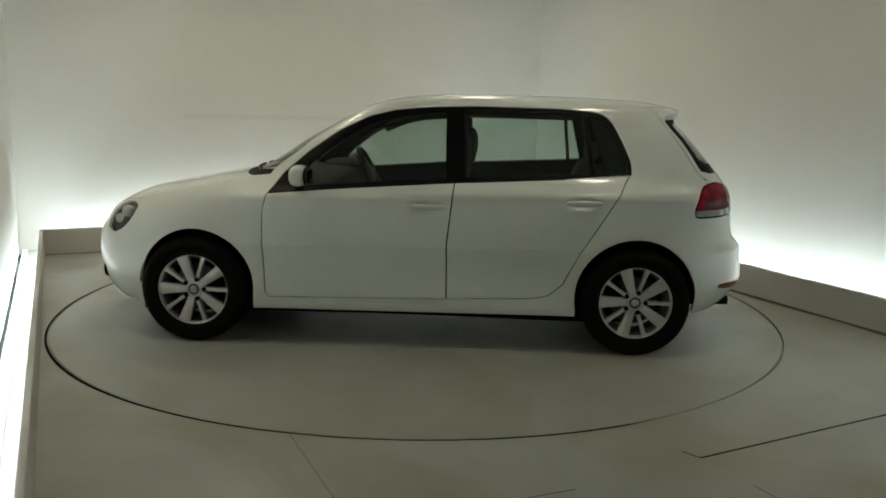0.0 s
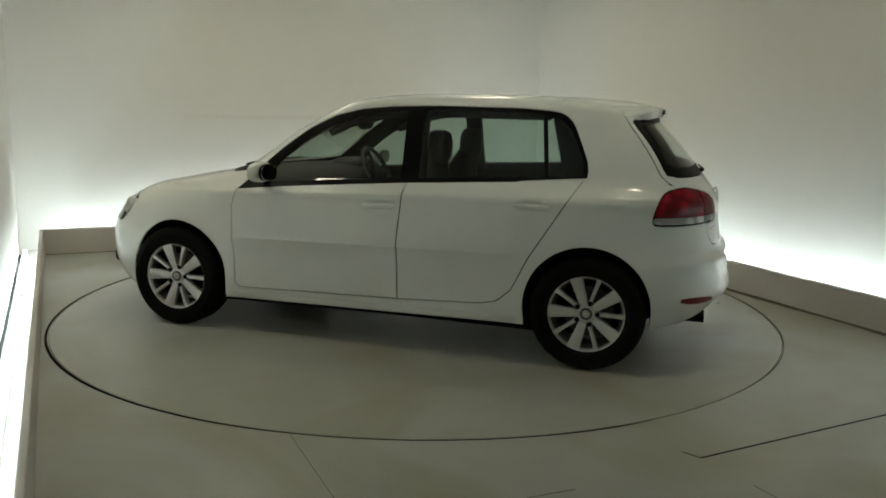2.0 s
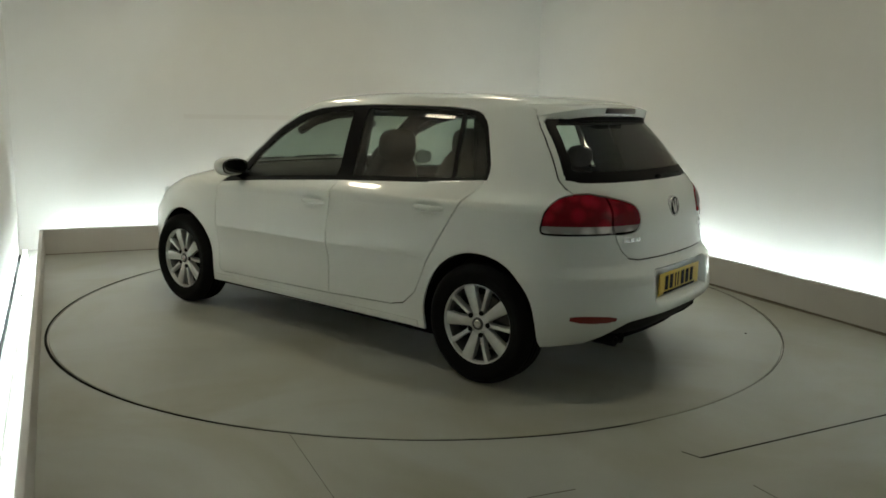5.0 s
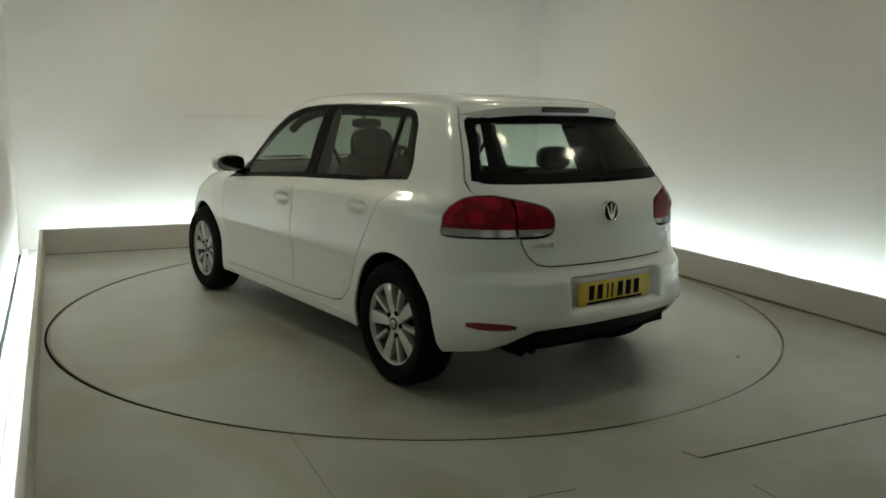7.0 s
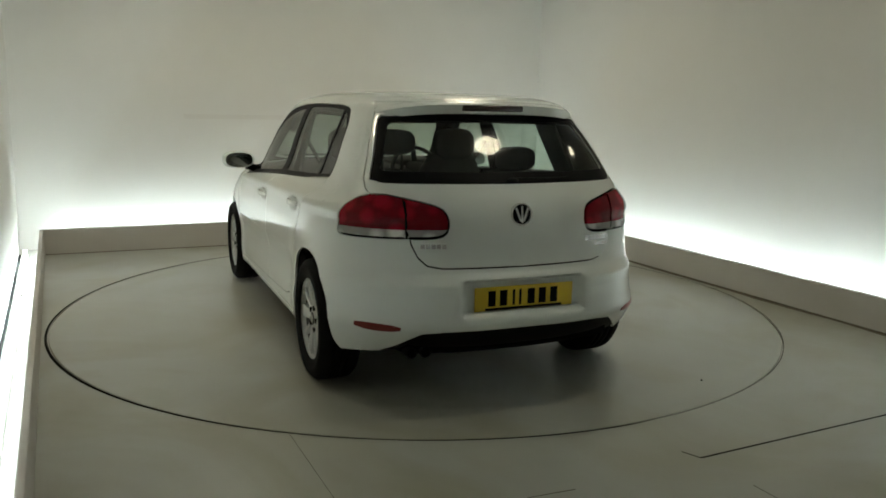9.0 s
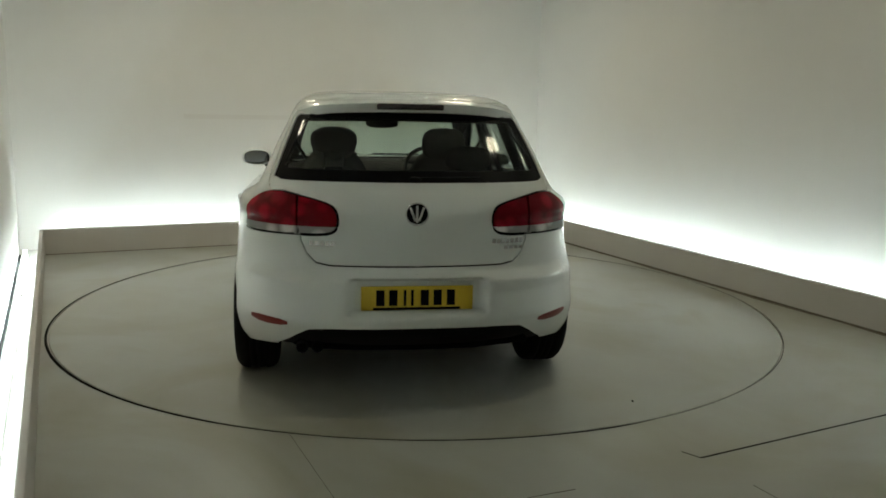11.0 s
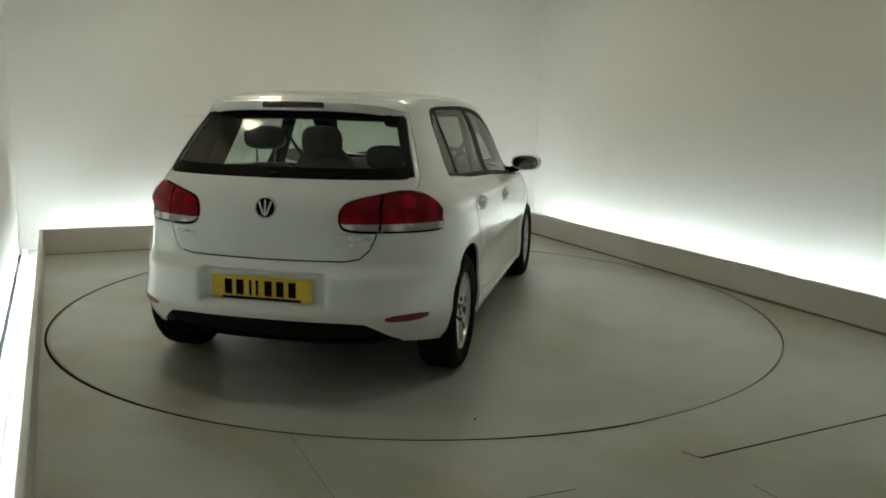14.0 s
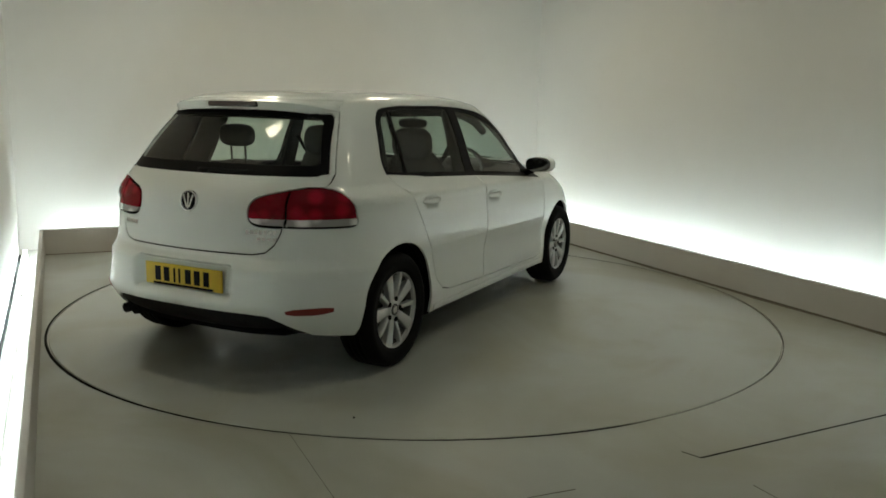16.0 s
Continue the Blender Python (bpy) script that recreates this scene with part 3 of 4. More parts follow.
def panel_mesh(owners, sides=(1, -1), gap=0.002, fold=0.012, lift=0.0):
    """One panel of the body, or the pair of mirrored halves joined on the middle, with folded edges."""
    bm = bmesh.new()
    pick = np.isin(BODY_OWNER, owners)
    flush = set()
    for side in sides:
        made = {}
        for f, flip in zip(BODY_FS[pick], FLIP[pick]):
            vs = []
            for i in f:
                if i not in made:
                    p = BODY_XYZ[i] + lift * BODY_NORMAL[i]
                    made[i] = bm.verts.new((p[0], side * p[1], p[2]))
                    if i in FLUSH:
                        flush.add(made[i])
                vs.append(made[i])
            if bool(flip) != (side < 0):
                vs.reverse()
            bm.faces.new(vs)
    bmesh.ops.remove_doubles(bm, verts=[v for v in bm.verts if abs(v.co.y) < 0.004 and v not in flush], dist=0.0006)
    bm.normal_update()
    rim = [e for e in bm.edges if len(e.link_faces) == 1 and not all(abs(v.co.y) < 0.003 for v in e.verts) and not all(v in flush for v in e.verts)]
    moved = {}
    for e in rim:
        f = e.link_faces[0]
        d = (e.verts[1].co - e.verts[0].co).normalized()
        inn = f.normal.cross(d)
        if inn.dot(f.calc_center_median() - e.verts[0].co) < 0:
            inn = -inn
        for v in e.verts:
            moved.setdefault(v, Vector())
            moved[v] += inn
    if gap:
        for v, d in moved.items():
            if abs(v.co.y) < 0.003:
                d.y = 0
            if d.length > 1e-6:
                v.co += d.normalized() * gap
    if fold and rim:
        normals = {v: v.normal.copy() for v in moved}
        out = bmesh.ops.extrude_edge_only(bm, edges=rim)
        back = {}
        for v in [g for g in out["geom"] if isinstance(g, bmesh.types.BMVert)]:
            src = min((e.other_vert(v) for e in v.link_edges if e.other_vert(v) in normals), key=lambda w: (w.co - v.co).length, default=None)
            if src is not None:
                back[v] = normals[src]
        for v, n in back.items():
            v.co -= n * fold
    return bm


def build_car():
    car = tagged(new("car"), "white five-door hatchback with silver alloy wheels parked on the turntable", "car")
    P = lambda name, bm, mat, label="", parent=car: part(name, bm, mat, parent, label, 50)
    body = P("body", panel_mesh(["body"], fold=0.014), PAINT, "glossy white painted body shell")
    P("bonnet", panel_mesh(["bonnet"]), PAINT)
    P("tailgate", panel_mesh(["tailgate"], gap=0.005), PAINT)
    P("rear_bumper", panel_mesh(["rear_bumper"], gap=0.0, fold=0.01), PAINT)
    P("valance", panel_mesh(["valance"], gap=0.0005, lift=-0.012), PLASTIC, "black plastic lower bumper valance")
    P("grille", panel_mesh(["grille"], lift=-0.02), PLASTIC, "black lower grille")
    for s in (1, -1):
        P("front_door", panel_mesh(["front_door"], (s,), 0.004), PAINT)
        P("rear_door", panel_mesh(["rear_door"], (s,), 0.004), PAINT)
        P("window_frame", panel_mesh(["window_frame"], (s,), 0.0005, 0.02, lift=-0.003), BLACK_TRIM, "gloss black window surround and pillar")
        for k in ("front_glass", "rear_glass", "quarter_glass"):
            g = P("window", panel_mesh([k], (s,), 0.0, 0.0, lift=-0.006), GLASS, "tinted side window")
            g.visible_shadow = False
    for k, m, l in (("back_pane", REAR_GLASS, "dark tinted rear window"), ("windscreen", GLASS, "curved windscreen")):
        g = P("rear_window" if k == "back_pane" else "windscreen", panel_mesh([k], gap=0, fold=0, lift=-0.004), m, l)
        g.visible_shadow = False
    P("window_frit", panel_mesh(["back_glass"], gap=0.0005, fold=0.006, lift=-0.004), BLACK_TRIM, "gloss black border of the rear window")
    liner = panel_mesh(["back_glass", "body", "bonnet", "tailgate", "rear_bumper", "front_door", "rear_door", "window_frame", "tail_lamp", "lamp_in_red", "lamp_out_red", "lamp_in_clear", "lamp_out_clear",
                        "valance", "grille"], gap=0, fold=0, lift=-0.022)
    P("interior_trim", liner, LINER, "dark interior trim")
    return car, P


car, P = build_car()


def skin(kind, a, z, lift=0.0):
    """A point of the body's skin and its outward normal: kind "r" takes y, "s" takes x."""
    conv = u_rear if kind == "r" else u_side
    u = conv(a, z)
    p, pu, pz = (Vector(on_body(u + du, z + dz)) for du, dz in ((0, 0), (0.01, 0), (0, 0.004)))
    n = (pu - p).cross(pz - p).normalized()
    if n.dot(p - Vector((-0.2, 0, 0.7))) < 0:
        n = -n
    return p + n * lift, n


def patch(kind, outline, lift=0.003, depth=0.012, side=1, steps=6):
    """A raised piece on the skin from its lower and upper edge: pairs ((a, z low), (a, z high))."""
    bm = bmesh.new()
    top, low = [], []
    for (a0, z0), (a1, z1) in outline:
        t_row, l_row = [], []
        for k in range(steps + 1):
            t = k / steps
            p, n = skin(kind, a0 + (a1 - a0) * t, z0 + (z1 - z0) * t)
            bulge = lift * (0.5 + 0.5 * math.sin(math.pi * (0.15 + 0.7 * t)))
            for row, d in ((t_row, bulge), (l_row, -depth)):
                q = p + n * d
                row.append(bm.verts.new((q.x, q.y * side, q.z)))
        top.append(t_row)
        low.append(l_row)
    m, k = len(top), steps + 1
    for i in range(m - 1):
        for j in range(k - 1):
            bm.faces.new((top[i][j], top[i + 1][j], top[i + 1][j + 1], top[i][j + 1]))
    for i in range(m - 1):
        for j in (0, k - 1):
            bm.faces.new((top[i][j], low[i][j], low[i + 1][j], top[i + 1][j]))
    for j in range(k - 1):
        for i in (0, m - 1):
            bm.faces.new((top[i][j], top[i][j + 1], low[i][j + 1], low[i][j]))
    bmesh.ops.recalc_face_normals(bm, faces=bm.faces)
    return bm


TYRE_R, RIM_R = 0.314, 0.214


def build_wheel(x, s):
    """One wheel: its outer side looks along s * y."""
    y = (0.782 if s > 0 else 0.770) if x > 0 else (0.772 if s > 0 else 0.754)
    wheel = new("wheel")
    wheel.parent = car
    wheel.matrix_local = pose(x, s * y, 0.3135, 0, 0, 0 if s > 0 else 180)
    wheel["label"] = "silver ten-spoke alloy wheel with black tyre"
    w = 0.1
    prof = [(RIM_R - 0.012, -w * 0.9), (RIM_R + 0.01, -w), (0.27, -w - 0.006), (0.296, -w * 0.95), (0.309, -w * 0.8), (TYRE_R, -w * 0.55)]
    for g in (-0.035, 0.0, 0.035):
        prof += [(TYRE_R, g - 0.006), (TYRE_R - 0.007, g - 0.004), (TYRE_R - 0.007, g + 0.004), (TYRE_R, g + 0.006)]
    prof += [(TYRE_R, w * 0.55), (0.309, w * 0.8), (0.296, w * 0.95), (0.285, w + 0.003), (0.283, w + 0.005), (0.262, w + 0.007), (0.26, w + 0.006), (0.235, w + 0.004), (RIM_R + 0.008, w), (RIM_R - 0.006, w * 0.9)]
    part("tyre", lathe(prof, 64), RUBBER, wheel, "black rubber tyre", 40)
    part("wheel_barrel", lathe([(RIM_R - 0.03, -w * 0.9), (RIM_R - 0.036, 0.0), (RIM_R - 0.03, 0.055), (RIM_R - 0.018, 0.066)], 64), BARREL, wheel, "dark inner wheel barrel", 35)
    rim = lathe([(RIM_R - 0.018, 0.066), (RIM_R - 0.014, 0.075), (RIM_R - 0.012, 0.083), (RIM_R, 0.09), (RIM_R + 0.006, 0.088), (RIM_R + 0.004, 0.08), (RIM_R, -w * 0.8)], 64)
    for k in range(10):
        wide = k % 2 == 0
        a = 2 * math.pi * k / 10
        d, q = Vector((math.cos(a), 0, math.sin(a))), Vector((-math.sin(a), 0, math.cos(a)))
        rows = []
        for r, half, face in ((0.030, 0.020, 0.066), (0.075, 0.0235 if wide else 0.0105, 0.073), (0.13, 0.028 if wide else 0.010, 0.079), (0.175, 0.0325 if wide else 0.0115, 0.081), (0.2015, 0.036 if wide else 0.016, 0.079)):
            rows.append([rim.verts.new(d * r + q * (h * half) + Vector((0, f, 0))) for h, f in ((-1, face - 0.035), (-1, face - 0.004), (-0.8, face), (0.8, face), (1, face - 0.004), (1, face - 0.035))])
        for r0, r1 in zip(rows, rows[1:]):
            for i in range(5):
                rim.faces.new((r0[i], r1[i], r1[i + 1], r0[i + 1]))
    bmesh.ops.recalc_face_normals(rim, faces=rim.faces)
    part("rim", rim, ALLOY, wheel, "silver ten-spoke alloy rim", 35)
    hub = lathe([(0.058, 0.03), (0.058, 0.066), (0.050, 0.072), (0.033, 0.074), (0.0005, 0.074)], 40)
    part("hub", hub, ALLOY, wheel, "", 35)
    cap = part("centre_cap", lathe([(0.033, 0.07), (0.033, 0.0775), (0.030, 0.079), (0.0005, 0.080)], 32), BARREL, wheel, "small grey centre cap", 35)
    part("cap_disc", lathe([(0.022, 0.0790), (0.021, 0.0822), (0.012, 0.083), (0.0005, 0.083)], 24), CHROME, cap, "bright disc on the cap", 35)
    for k in range(5):
        a = 2 * math.pi * (k + 0.5) / 5
        c = (0.060 * math.cos(a), 0, 0.060 * math.sin(a))
        # no hole is cut: a near-black plug gives the shade inside it
        part("wheel_bolt", lathe([(0.0135, 0.05), (0.0135, 0.0765), (0.0003, 0.0765)], 12, center=c), GAP_MAT, wheel, "dark plug standing in for the shade in a bolt hole")
    part("brake_disc", lathe([(0.03, 0.0), (0.135, 0.0), (0.14, -0.004), (0.14, -0.016), (0.03, -0.018)], 40), STEEL, wheel, "grey steel brake disc", 35)
    part("brake_caliper", ellipsoid((0.11 if x < 0 else -0.11, 0.0, 0.03), (0.04, 0.035, 0.07), power=4), GAP_MAT, wheel, "dark brake caliper", 50)
    # arch liner above the wheel
    bm = bmesh.new()
    rows = []
    for yy, r in ((0.50, 0.30), (0.50, 0.350), (0.825, 0.350)):
        rows.append([bm.verts.new(((1.275 if x > 0 else -1.285) + r * math.cos(radians(t)), s * yy, 0.332 + r * math.sin(radians(t)))) for t in range(2, 180, 6)])
    mid = [bm.verts.new((v.co.x * 0.02 + 0.98 * x, v.co.y, 0.3)) for v in rows[0]]
    for r0, r1 in zip([mid] + rows, rows):
        for i in range(len(r0) - 1):
            bm.faces.new((r0[i], r0[i + 1], r1[i + 1], r1[i]))
    P("arch_liner", bm, LINER, "black felt wheel arch liner")


for wx in (1.289, -1.289):
    for ws in (1, -1):
        build_wheel(wx, ws)


def build_lamps():
    for s in (1, -1):
        for k, label in (("out", "outer half of the red tail lamp"), ("in", "inner half of the red tail lamp on the tailgate")):
            lamp = P("tail_lamp", panel_mesh([f"lamp_{k}_red"], (s,), 0.007, 0.02, lift=0.004), RED_LENS, label)
            P("clear_lens", panel_mesh([f"lamp_{k}_clear"], (s,), 0.0085, 0.02, lift=0.004), CLEAR_LENS, "clear lower strip of the tail lamp", lamp)
        lamp = P("headlamp", panel_mesh(["headlamp"], (s,), 0.002, 0.01), LAMP_GLASS, "clear headlamp cover")
        P("lamp_bowl", panel_mesh(["headlamp"], (s,), 0.0, 0.0, lift=-0.035), BARREL, "grey bowl behind the headlamp cover", lamp)
        for c, r in (((1.745, s * 0.668, 0.742), (0.040, 0.024, 0.036)), ((1.815, s * 0.618, 0.690), (0.034, 0.030, 0.032))):
            P("reflector", ellipsoid(c, r, power=2.3), ALLOY, "silver headlamp reflector", lamp)
        rows = [((a, lo), (a, hi)) for a, lo, hi in ((0.595, 0.396, 0.411), (0.63, 0.389, 0.420), (0.69, 0.388, 0.424), (0.735, 0.391, 0.424), (0.768, 0.401, 0.419))]
        P("reflector", patch("r", rows, 0.003, 0.01, s, 3), REFLEX, "slim dark red bumper reflector")
    lamp = box(-1.606, -0.165, 1.381, -1.55, 0.165, 1.410, 0.006)
    P("brake_lamp", lamp, DARK_LENS, "dark red high brake lamp in the roof spoiler")


def build_spoiler():
    bm = bmesh.new()
    rows = []
    n = 28
    for i in range(n + 1):
        y = -0.556 + 1.112 * i / n
        k = abs(y) / 0.556
        back = -1.600 + 0.050 * k ** 2 + 0.128 * k ** 7
        zt = 1.438 - 0.020 * k ** 2 - 0.028 * k ** 7
        half = (back - 1.40) / 2
        rows.append([bm.verts.new(p) for p in ((-1.38, y * 0.97, 1.400 - 0.01 * k), (-1.38, y * 0.97, zt + 0.004), (half, y * 0.99, zt - 0.002), (back + 0.02, y, zt - 0.015), (back, y, zt - 0.025),
                                               (back + 0.012, y, zt - 0.068), (half, y * 0.985, 1.362 - 0.010 * k))])
    for a, b in zip(rows, rows[1:]):
        for i in range(7):
            bm.faces.new((a[i], a[(i + 1) % 7], b[(i + 1) % 7], b[i]))
    bm.faces.new(rows[0])
    bm.faces.new(rows[-1][::-1])
    bmesh.ops.recalc_face_normals(bm, faces=bm.faces)
    spoiler = P("roof_spoiler", bm, PAINT, "white roof spoiler over the rear window")
    for s in (1, -1):
        # shade below the white spoiler, laid on as a thin black strip
        rows = [((y, 1.345 - 0.004 * y), (y, 1.364 - 0.012 * (y / 0.49) ** 3)) for y in np.linspace(0.0, 0.49, 14)]
        P("spoiler_underside", patch("r", rows, 0.004, 0.004, s, 3), BLACK_TRIM, "black underside of the spoiler", spoiler)


def build_badges():
    # emblem
    p, n = skin("r", 0.0, 0.908)
    m = Matrix.Translation(p) @ Vector((-1, 0, 0.12)).to_track_quat("Z", "Y").to_matrix().to_4x4()
    disc = lathe([(0.0005, 0.008), (0.045, 0.008), (0.05, 0.0), (0.05, -0.01)], 36, "Z")
    disc.transform(m)
    emblem = P("emblem", disc, BLACK_TRIM, "round dark emblem with a chrome ring")
    ring = lathe([(0.048, 0.006), (0.049, 0.011), (0.053, 0.011), (0.055, 0.005), (0.055, -0.01)], 40, "Z")
    ring.transform(m)
    P("emblem_ring", ring, CHROME, "chrome ring", emblem)
    for c, a in ((-0.020, 20), (0.0, 0), (0.020, -20)):
        long = 0.040 if c == 0 else 0.034
        bar = box(-0.0055, -long, 0.006, 0.0055, long, 0.013, 0.001)
        bar.transform(m @ pose(c, 0, 0, 0, 0, a))
        P("emblem_bar", bar, CHROME, "", emblem)

    def bars(y0, y1, z0, z1, count):
        w = (y1 - y0) / count
        for k in range(count):
            rows = [((y0 + w * (k + f), z0), (y0 + w * (k + f), z1)) for f in (0.08, 0.45, 0.85)]
            s = 1 if y0 >= 0 else -1
            rows = [((abs(a[0]), a[1]), (abs(b[0]), b[1])) for a, b in rows]
            P("badge", patch("r", rows, 0.004, 0.002, s, 2), CHROME, "small chrome badge bar")
    bars(0.375, 0.495, 0.762, 0.782, 5)
    bars(-0.515, -0.355, 0.770, 0.792, 7)
    bars(-0.515, -0.415, 0.742, 0.757, 4)
    # number plate: writing as plain bars
    plate = P("number_plate", box(-1.994, -0.26, 0.470, -1.987, 0.26, 0.584, 0.003), YELLOW, "yellow number plate with dark bars")
    for k, c in enumerate((-0.172, -0.112, -0.058, -0.024, 0.034, 0.094, 0.156)):
        w = 0.006 if k in (2, 3) else 0.019
        P("plate_bar", box(-1.9955, -c - w, 0.492, -1.994, -c + w, 0.566), BLACK_TRIM, "", plate)
    P("plate_strip", box(-1.9955, -0.20, 0.472, -1.994, 0.205, 0.484), BLACK_TRIM, "", plate)


def build_fittings():
    for s in (1, -1):
        for x, z in HANDLES:
            p, n = skin("s", x, z)
            bm = ellipsoid((0, 0, 0), (0.100, 0.010, 0.0155), 28, 12, 3.0)
            for v in bm.verts:
                v.co.y += 0.043 - 1.6 * v.co.x ** 2
            bm.transform(Matrix.Translation((p.x, s * p.y, p.z)) @ Matrix.Diagonal((1, s, 1, 1)))
            if s < 0:
                bmesh.ops.reverse_faces(bm, faces=bm.faces)
            P("door_handle", bm, PAINT, "white door handle")
        # mirrors
        mx, my, mz = 0.622, s * 0.922, 1.004
        cap = ellipsoid((mx + 0.015, my, mz), (0.050, 0.112, 0.060), 28, 16, 2.6)
        bmesh.ops.bisect_plane(cap, geom=cap.verts[:] + cap.edges[:] + cap.faces[:], plane_co=(mx - 0.030, 0, 0), plane_no=(-1, 0, 0), clear_outer=True)
        mirror = P("door_mirror", cap, PAINT, "white door mirror cap")
        back = ellipsoid((mx + 0.012, my, mz), (0.056, 0.117, 0.064), 28, 16, 2.6)
        bmesh.ops.bisect_plane(back, geom=back.verts[:] + back.edges[:] + back.faces[:], plane_co=(mx - 0.029, 0, 0), plane_no=(1, 0, 0), clear_outer=True)
        P("mirror_housing", back, BLACK_TRIM, "black mirror housing", mirror)
        P("mirror_glass", ellipsoid((mx - 0.043, my, mz), (0.004, 0.092, 0.048), 28, 12, 3.0), MIRROR, "dark mirror glass", mirror)
        P("mirror_arm", tube([(mx + 0.02, s * 0.86, mz - 0.045), (mx + 0.05, s * 0.80, mz - 0.065), (mx + 0.06, s * 0.745, mz - 0.065)], 0.026, 10), BLACK_TRIM, "", mirror)
        # sill strip and jack points
        rows = [((x, 0.232), (x, 0.262)) for x in np.linspace(0.9, -0.9, 14)]
        P("sill", patch("s", rows, 0.006, 0.01, s, 4), PAINT)
    # rear wiper
    w = tube([skin("r", 0.02, 1.060, 0.012)[0], skin("r", 0.16, 1.062, 0.010)[0], skin("r", 0.32, 1.064, 0.008)[0]], 0.0045, 6)
    w.transform(Matrix.Diagonal((1, -1, 1, 1)))
    bmesh.ops.reverse_faces(w, faces=w.faces)
    wiper = P("rear_wiper", w, PLASTIC, "black rear wiper lying along the window")
    P("wiper_boss", ellipsoid(skin("r", 0.0, 1.056, 0.006)[0], (0.016, 0.03, 0.014)), PLASTIC, "", wiper)
    # front wipers on the cowl
    for y in (0.15, -0.35):
        P("front_wiper", tube([Vector(on_body(u_front(abs(q), 1.008), 1.008)) * Vector((1, 1 if q > 0 else -1, 1)) + Vector((0.004, 0, 0.006)) for q in (y, y + 0.2, y + 0.38)], 0.007, 6), PLASTIC, "black wiper at the foot of the windscreen")
    P("cowl", panel_mesh(["cowl"], gap=0, fold=0.01), PLASTIC, "black cowl under the windscreen")
    for s in (1, -1):
        q = Vector(on_body(u_front(0.60, 0.37), 0.37))
        fog = ellipsoid((q.x - 0.034, s * q.y * 0.97, 0.37), (0.034, 0.062, 0.055), 20, 12, 2.5)
        P("fog_lamp", fog, BLACK_TRIM, "dark fog lamp recess in the front bumper")
    # exhaust and underside
    for y in (0.46, 0.53):
        bm = lathe([(0.022, 0.12), (0.022, 0.0), (0.0275, 0.0), (0.0275, 0.12)], 20, "Z")
        bm.transform(Matrix.Translation((-1.90, y, 0.275)) @ pose(0, 0, 0, 0, 90, 0))
        P("exhaust_pipe", bm, PLASTIC, "twin exhaust tail pipe")
    P("underbody", ellipsoid((-1.60, 0, 0.305), (0.30, 0.60, 0.07), 24, 8, 7, ellipsoid((0.12, 0, 0.275), (1.66, 0.79, 0.125), 40, 10, 9)), LINER, "dark underbody")
    for s in (1, -1):
        P("mud_guard", box(1.60, min(s * 0.66, s * 0.80), 0.175, 1.615, max(s * 0.66, s * 0.80), 0.25, 0.004), PLASTIC, "small black deflector before the wheel")


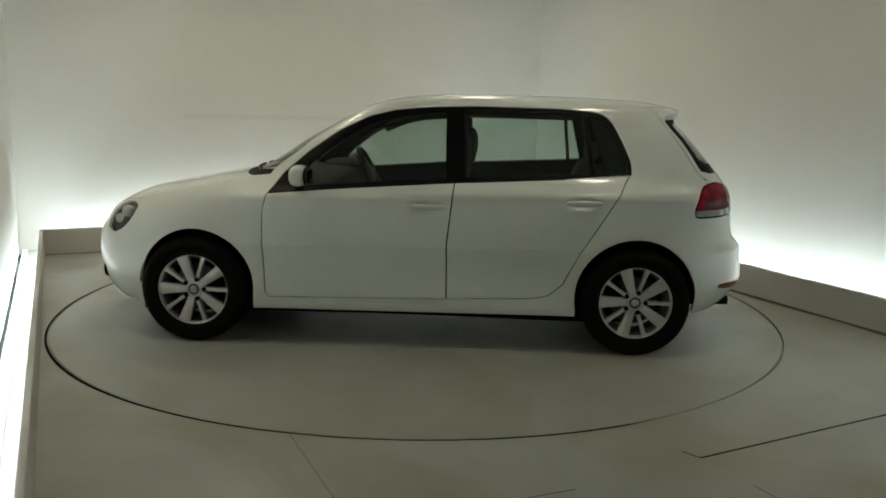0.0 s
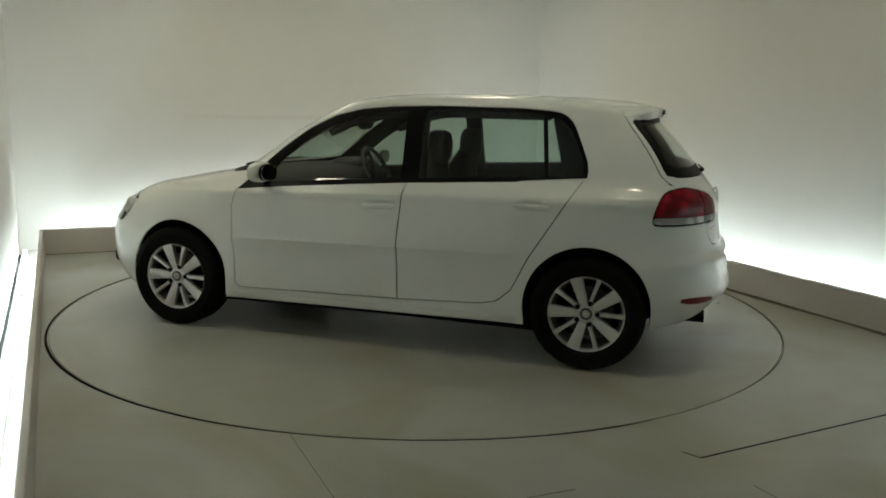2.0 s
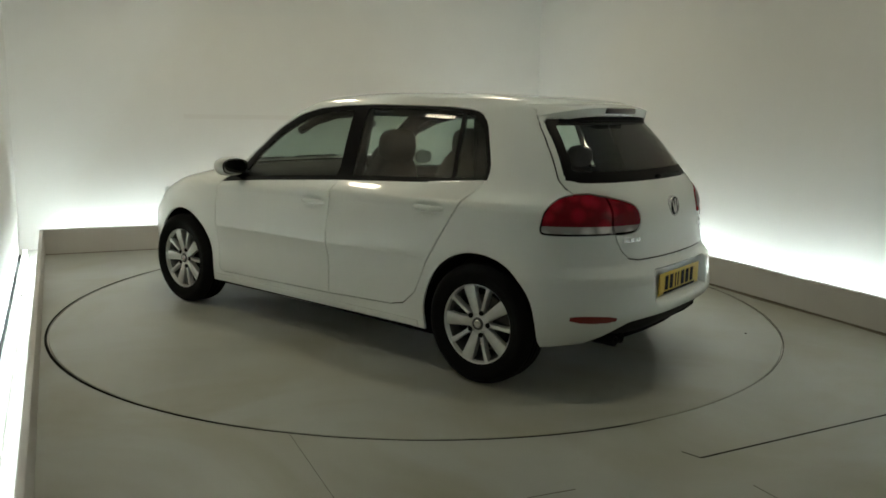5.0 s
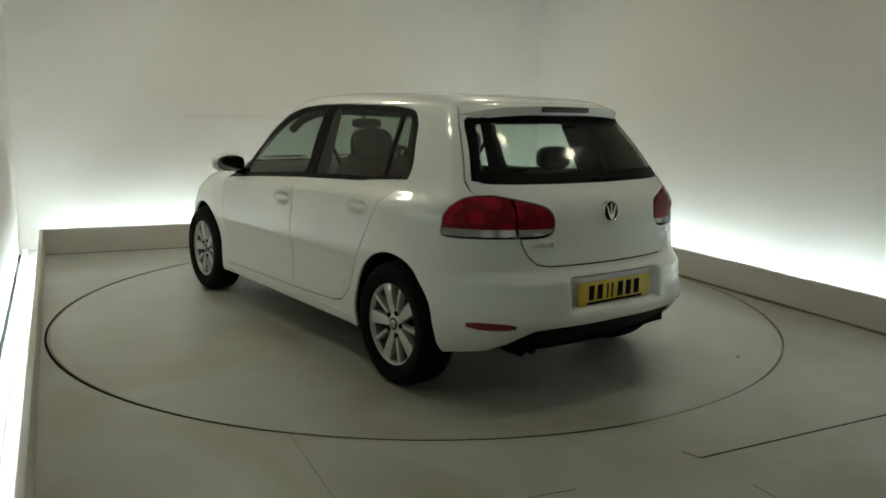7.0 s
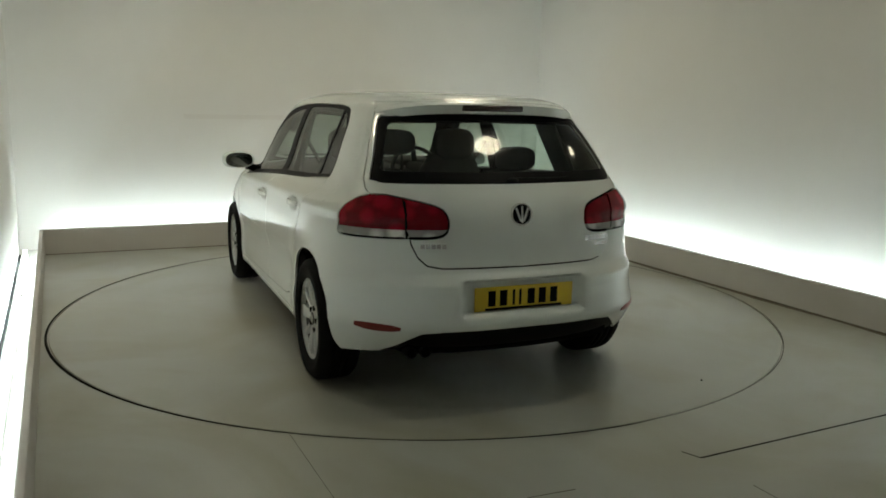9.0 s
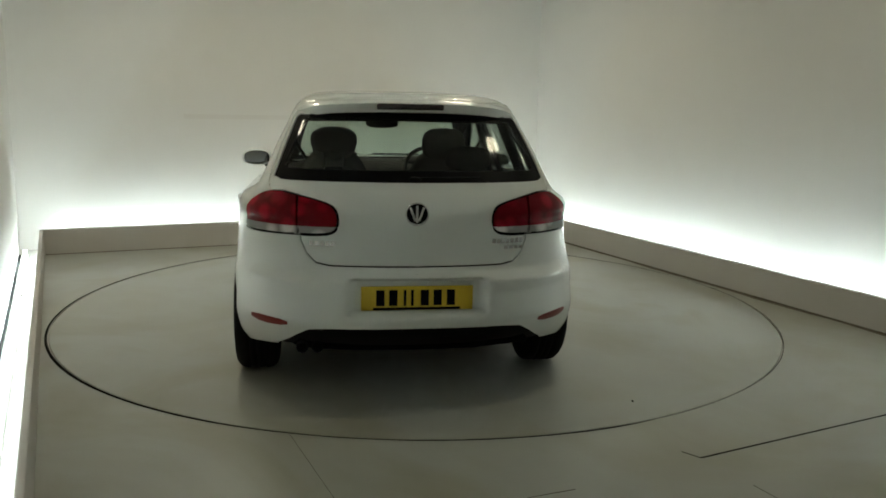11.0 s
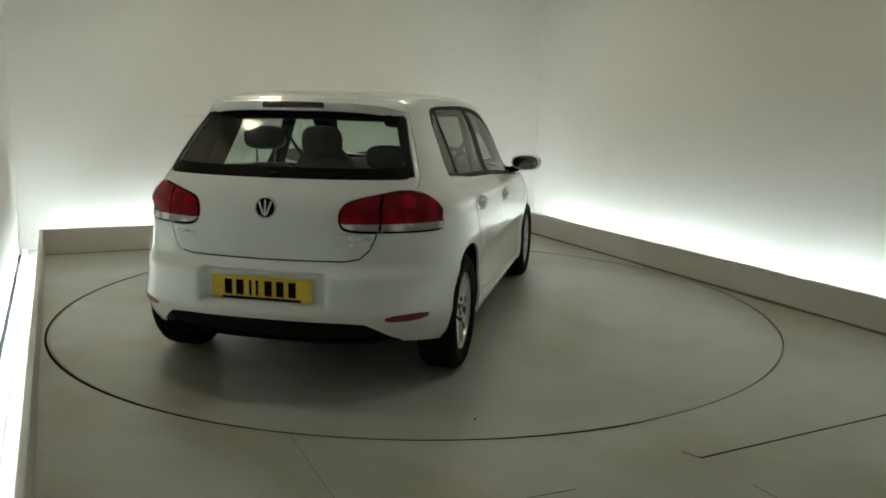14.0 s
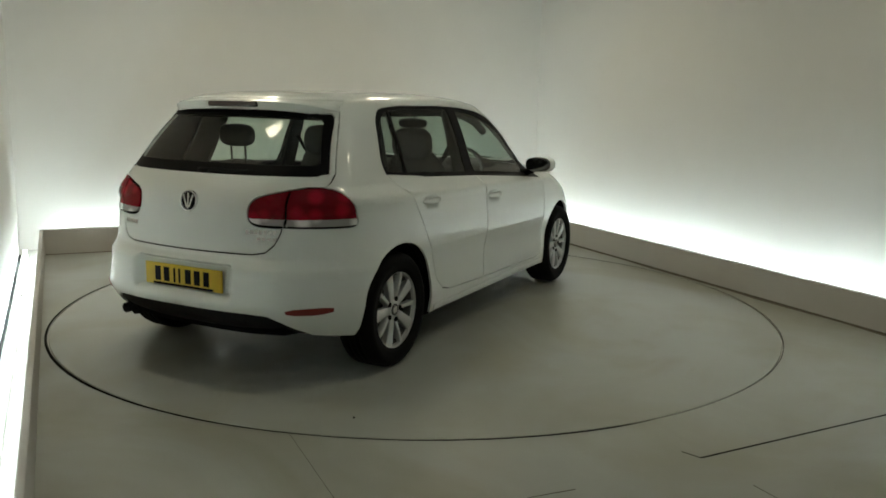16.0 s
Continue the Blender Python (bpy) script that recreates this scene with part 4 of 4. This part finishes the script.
def build_interior():
    def seat(x, y, w, tall, head, rest=(0.062, 0.142, 0.105)):
        root = new("seat")
        root.parent = car
        root["label"] = "dark cloth seat"
        part("cushion", ellipsoid((x + 0.25, y, 0.50), (0.27, w, 0.11), power=4), SEAT_CLOTH, root, "", 60)
        back = ellipsoid((0, 0, 0.32), (0.075, w, 0.34), power=3.4)
        for v in back.verts:
            v.co.y *= 1 - 0.22 * ease(v.co.z, 0.35, 0.66)
        back.transform(Matrix.Translation((x, y, 0.52)) @ pose(0, 0, 0, 0, -16, 0) @ Matrix.Diagonal((1, 1, tall, 1)))
        part("backrest", back, SEAT_CLOTH, root, "", 60)
        top = Vector((x, y, 0.52)) + Vector((-math.sin(radians(16)), 0, math.cos(radians(16)))) * 0.66 * tall
        hr = ellipsoid((top.x - 0.015, y, top.z + head), rest, power=3)
        part("headrest", hr, SEAT_CLOTH, root, "", 60)
        for d in (-0.055, 0.055):
            part("headrest_rod", tube([(top.x, y + d, top.z - 0.03), (top.x - 0.012, y + d, top.z + head)], 0.007, 6), STEEL, root)
    for y in (0.36, -0.36):
        seat(-0.10, y, 0.25, 0.95, 0.035)
    for y, up in ((0.37, 0.150), (-0.37, 0.058)):
        seat(-0.98, y, 0.31, 0.85, up, (0.045, 0.125, 0.068))
    P("parcel_shelf", box(-1.72, -0.60, 0.985, -1.22, 0.60, 1.0, 0.006), DASH, "black parcel shelf")
    P("dashboard", ellipsoid((0.78, 0, 0.84), (0.34, 0.72, 0.15), 40, 16, 4), DASH, "black dashboard")
    P("instrument_hood", ellipsoid((0.62, -0.36, 0.975), (0.13, 0.19, 0.055), 24, 12, 2.6), DASH)
    wheel = bmesh.new()
    n = 40
    m = Matrix.Translation((0.42, -0.36, 0.93)) @ pose(0, 0, 0, 0, -64, 0)
    wheel = tube([m @ Vector((0.185 * math.cos(2 * math.pi * k / n), 0.185 * math.sin(2 * math.pi * k / n), 0)) for k in range(n + 1)], 0.016, 8, wheel)
    steer = P("steering_wheel", wheel, DASH, "black steering wheel")
    hub = ellipsoid((0, 0, -0.012), (0.075, 0.08, 0.03), 20, 10, 3)
    hub.transform(m)
    P("steering_hub", hub, DASH, "", steer)
    for a in (0, 180, 270):
        sp = box(0.05, -0.02, -0.012, 0.18, 0.02, 0.004, 0.004)
        sp.transform(m @ pose(0, 0, 0, 0, 0, a + 90))
        P("steering_spoke", sp, DASH, "", steer)
    rm = P("inner_mirror", ellipsoid((0.36, 0, 1.278), (0.02, 0.12, 0.036), 24, 12, 3), DASH, "black interior mirror")
    P("mirror_stem", tube([(0.37, 0, 1.29), (0.42, 0, 1.345)], 0.012, 8), DASH, "", rm)
    for s in (1, -1):
        for x0, x1, half, name in ((-1.235, -1.11, 0.105, "quarter_trim"), (-0.25, -0.24, 0.060, "pillar_trim")):
            bm = box(-half, -0.012, 0.0, half, 0.012, 0.44, 0.008)
            for v in bm.verts:
                t = v.co.z / 0.44
                v.co = Vector((v.co.x + x0 + (x1 - x0) * t, s * (v.co.y + 0.700 - (0.165 if x0 < -1 else 0.125) * t), v.co.z + 0.95))
            if s < 0:
                bmesh.ops.reverse_faces(bm, faces=bm.faces)
            P(name, bm, LINER, "dark inner pillar trim")
        P("roof_trim", tube([(0.34, s * 0.585, 1.235), (0.2, s * 0.59, 1.298), (0.0, s * 0.585, 1.345), (-0.3, s * 0.555, 1.368), (-1.0, s * 0.525, 1.362)], 0.026, 8), LINER, "dark lining under the roof edge")
    for s in (1, -1):
        P("seat_belt", tube([(-0.23, s * 0.62, 1.18), (-0.2, s * 0.5, 0.98), (-0.05, s * 0.28, 0.75)], 0.012, 6), PLASTIC, "black seat belt")


build_lamps()
build_spoiler()
build_badges()
build_fittings()
build_interior()


# ---- floor details ----
def build_floor_details():
    # dark sealing ring round the turntable, drawn thinner where glare hides it
    bm = bmesh.new()
    n = 240
    ins, outs = [], []
    for i in range(n):
        a = 2 * math.pi * i / n
        w = 0.010 + 0.005 * math.cos(a - radians(207)) + 0.003 * math.sin(5 * a + 1.0)
        deg = math.degrees(a) % 360
        w *= float(np.interp(deg, (0, 25, 35, 65, 80, 120, 180, 250, 256, 292, 297, 318, 326, 342, 352, 360), (0.7, 0.9, 4.0, 4.0, 1.4, 0.9, 1, 1, 0.7, 0.9, 0.15, 0.15, 0.8, 0.8, 0.7, 0.8)))
        ins.append(bm.verts.new((TABLE_R * math.cos(a), TABLE_R * math.sin(a), 0.0012)))
        outs.append(bm.verts.new(((TABLE_R + w) * math.cos(a), (TABLE_R + w) * math.sin(a), 0.0012)))
    for i in range(n):
        j = (i + 1) % n
        bm.faces.new((ins[i], outs[i], outs[j], ins[j]))
    tagged(part("trim_ring", bm, GAP_MAT), "dark seal ring round the turntable, drawn thinner where glare hides it", "", "", "structure")
    # seams between the floor sheets
    for p, q, w in (((1.16, -2.59), (2.95, -1.76), 0.009), ((-0.56, -2.37), (-0.10, -3.40), 0.0014), ((0.40, -2.94), (0.59, -2.87), 0.003), ((1.28, -2.83), (1.34, -2.96), 0.003), ((1.10, -2.53), (1.16, -2.59), 0.004)):
        d = Vector((q[0] - p[0], q[1] - p[1], 0))
        bm = box(0, -w / 2, -0.002, d.length, w / 2, 0.0015)
        bm.transform(Matrix.Translation((p[0], p[1], 0)) @ d.to_track_quat("X", "Z").to_matrix().to_4x4())
        tagged(part("trim_seam", bm, GAP_MAT if w > 0.003 else SEAM_MAT), "dark seam between floor sheets", "", "", "structure")
    grit = ellipsoid((0, 0, 0.004), (0.007, 0.005, 0.004), 8, 6)
    grit.transform(pose(2.22 * math.cos(radians(-159)), 2.22 * math.sin(radians(-159)), 0, 0, 0, 30))
    part("grit", grit, GAP_MAT, turntable, "small dark speck of grit")

    # drive housing at the rim
    root = tagged(new("drive_housing"), "low dark metal drive housing on the floor beside the turntable", "drive housing")
    root.matrix_world = pose(0.955, 2.455, 0.0, 0, 0, 3)
    part("housing", box(-0.125, -0.14, 0.0, 0.125, 0.14, 0.095, 0.006), HOUSING, root)
    part("lid", box(-0.130, -0.145, 0.095, 0.130, 0.145, 0.104, 0.003), PLINTH_MAT, root, "dusty grey lid")


build_floor_details()

# ---- motion ----
CAR_X, CAR_Y = -0.0376, 0.2630


def motions():
    def turn(t):
        return 175.33 - 7.1216 * t
    rows_car, rows_table = [], []
    for k in range(33):
        t = k * 0.5
        a = turn(t)
        m = pose(0, 0, 0, 0, 0, a)
        rows_table.append((t, m))
        rows_car.append((t, m @ Matrix.Translation((CAR_X, CAR_Y, 0.0))))
    walk(car, rows_car)
    walk(turntable, rows_table)


motions()
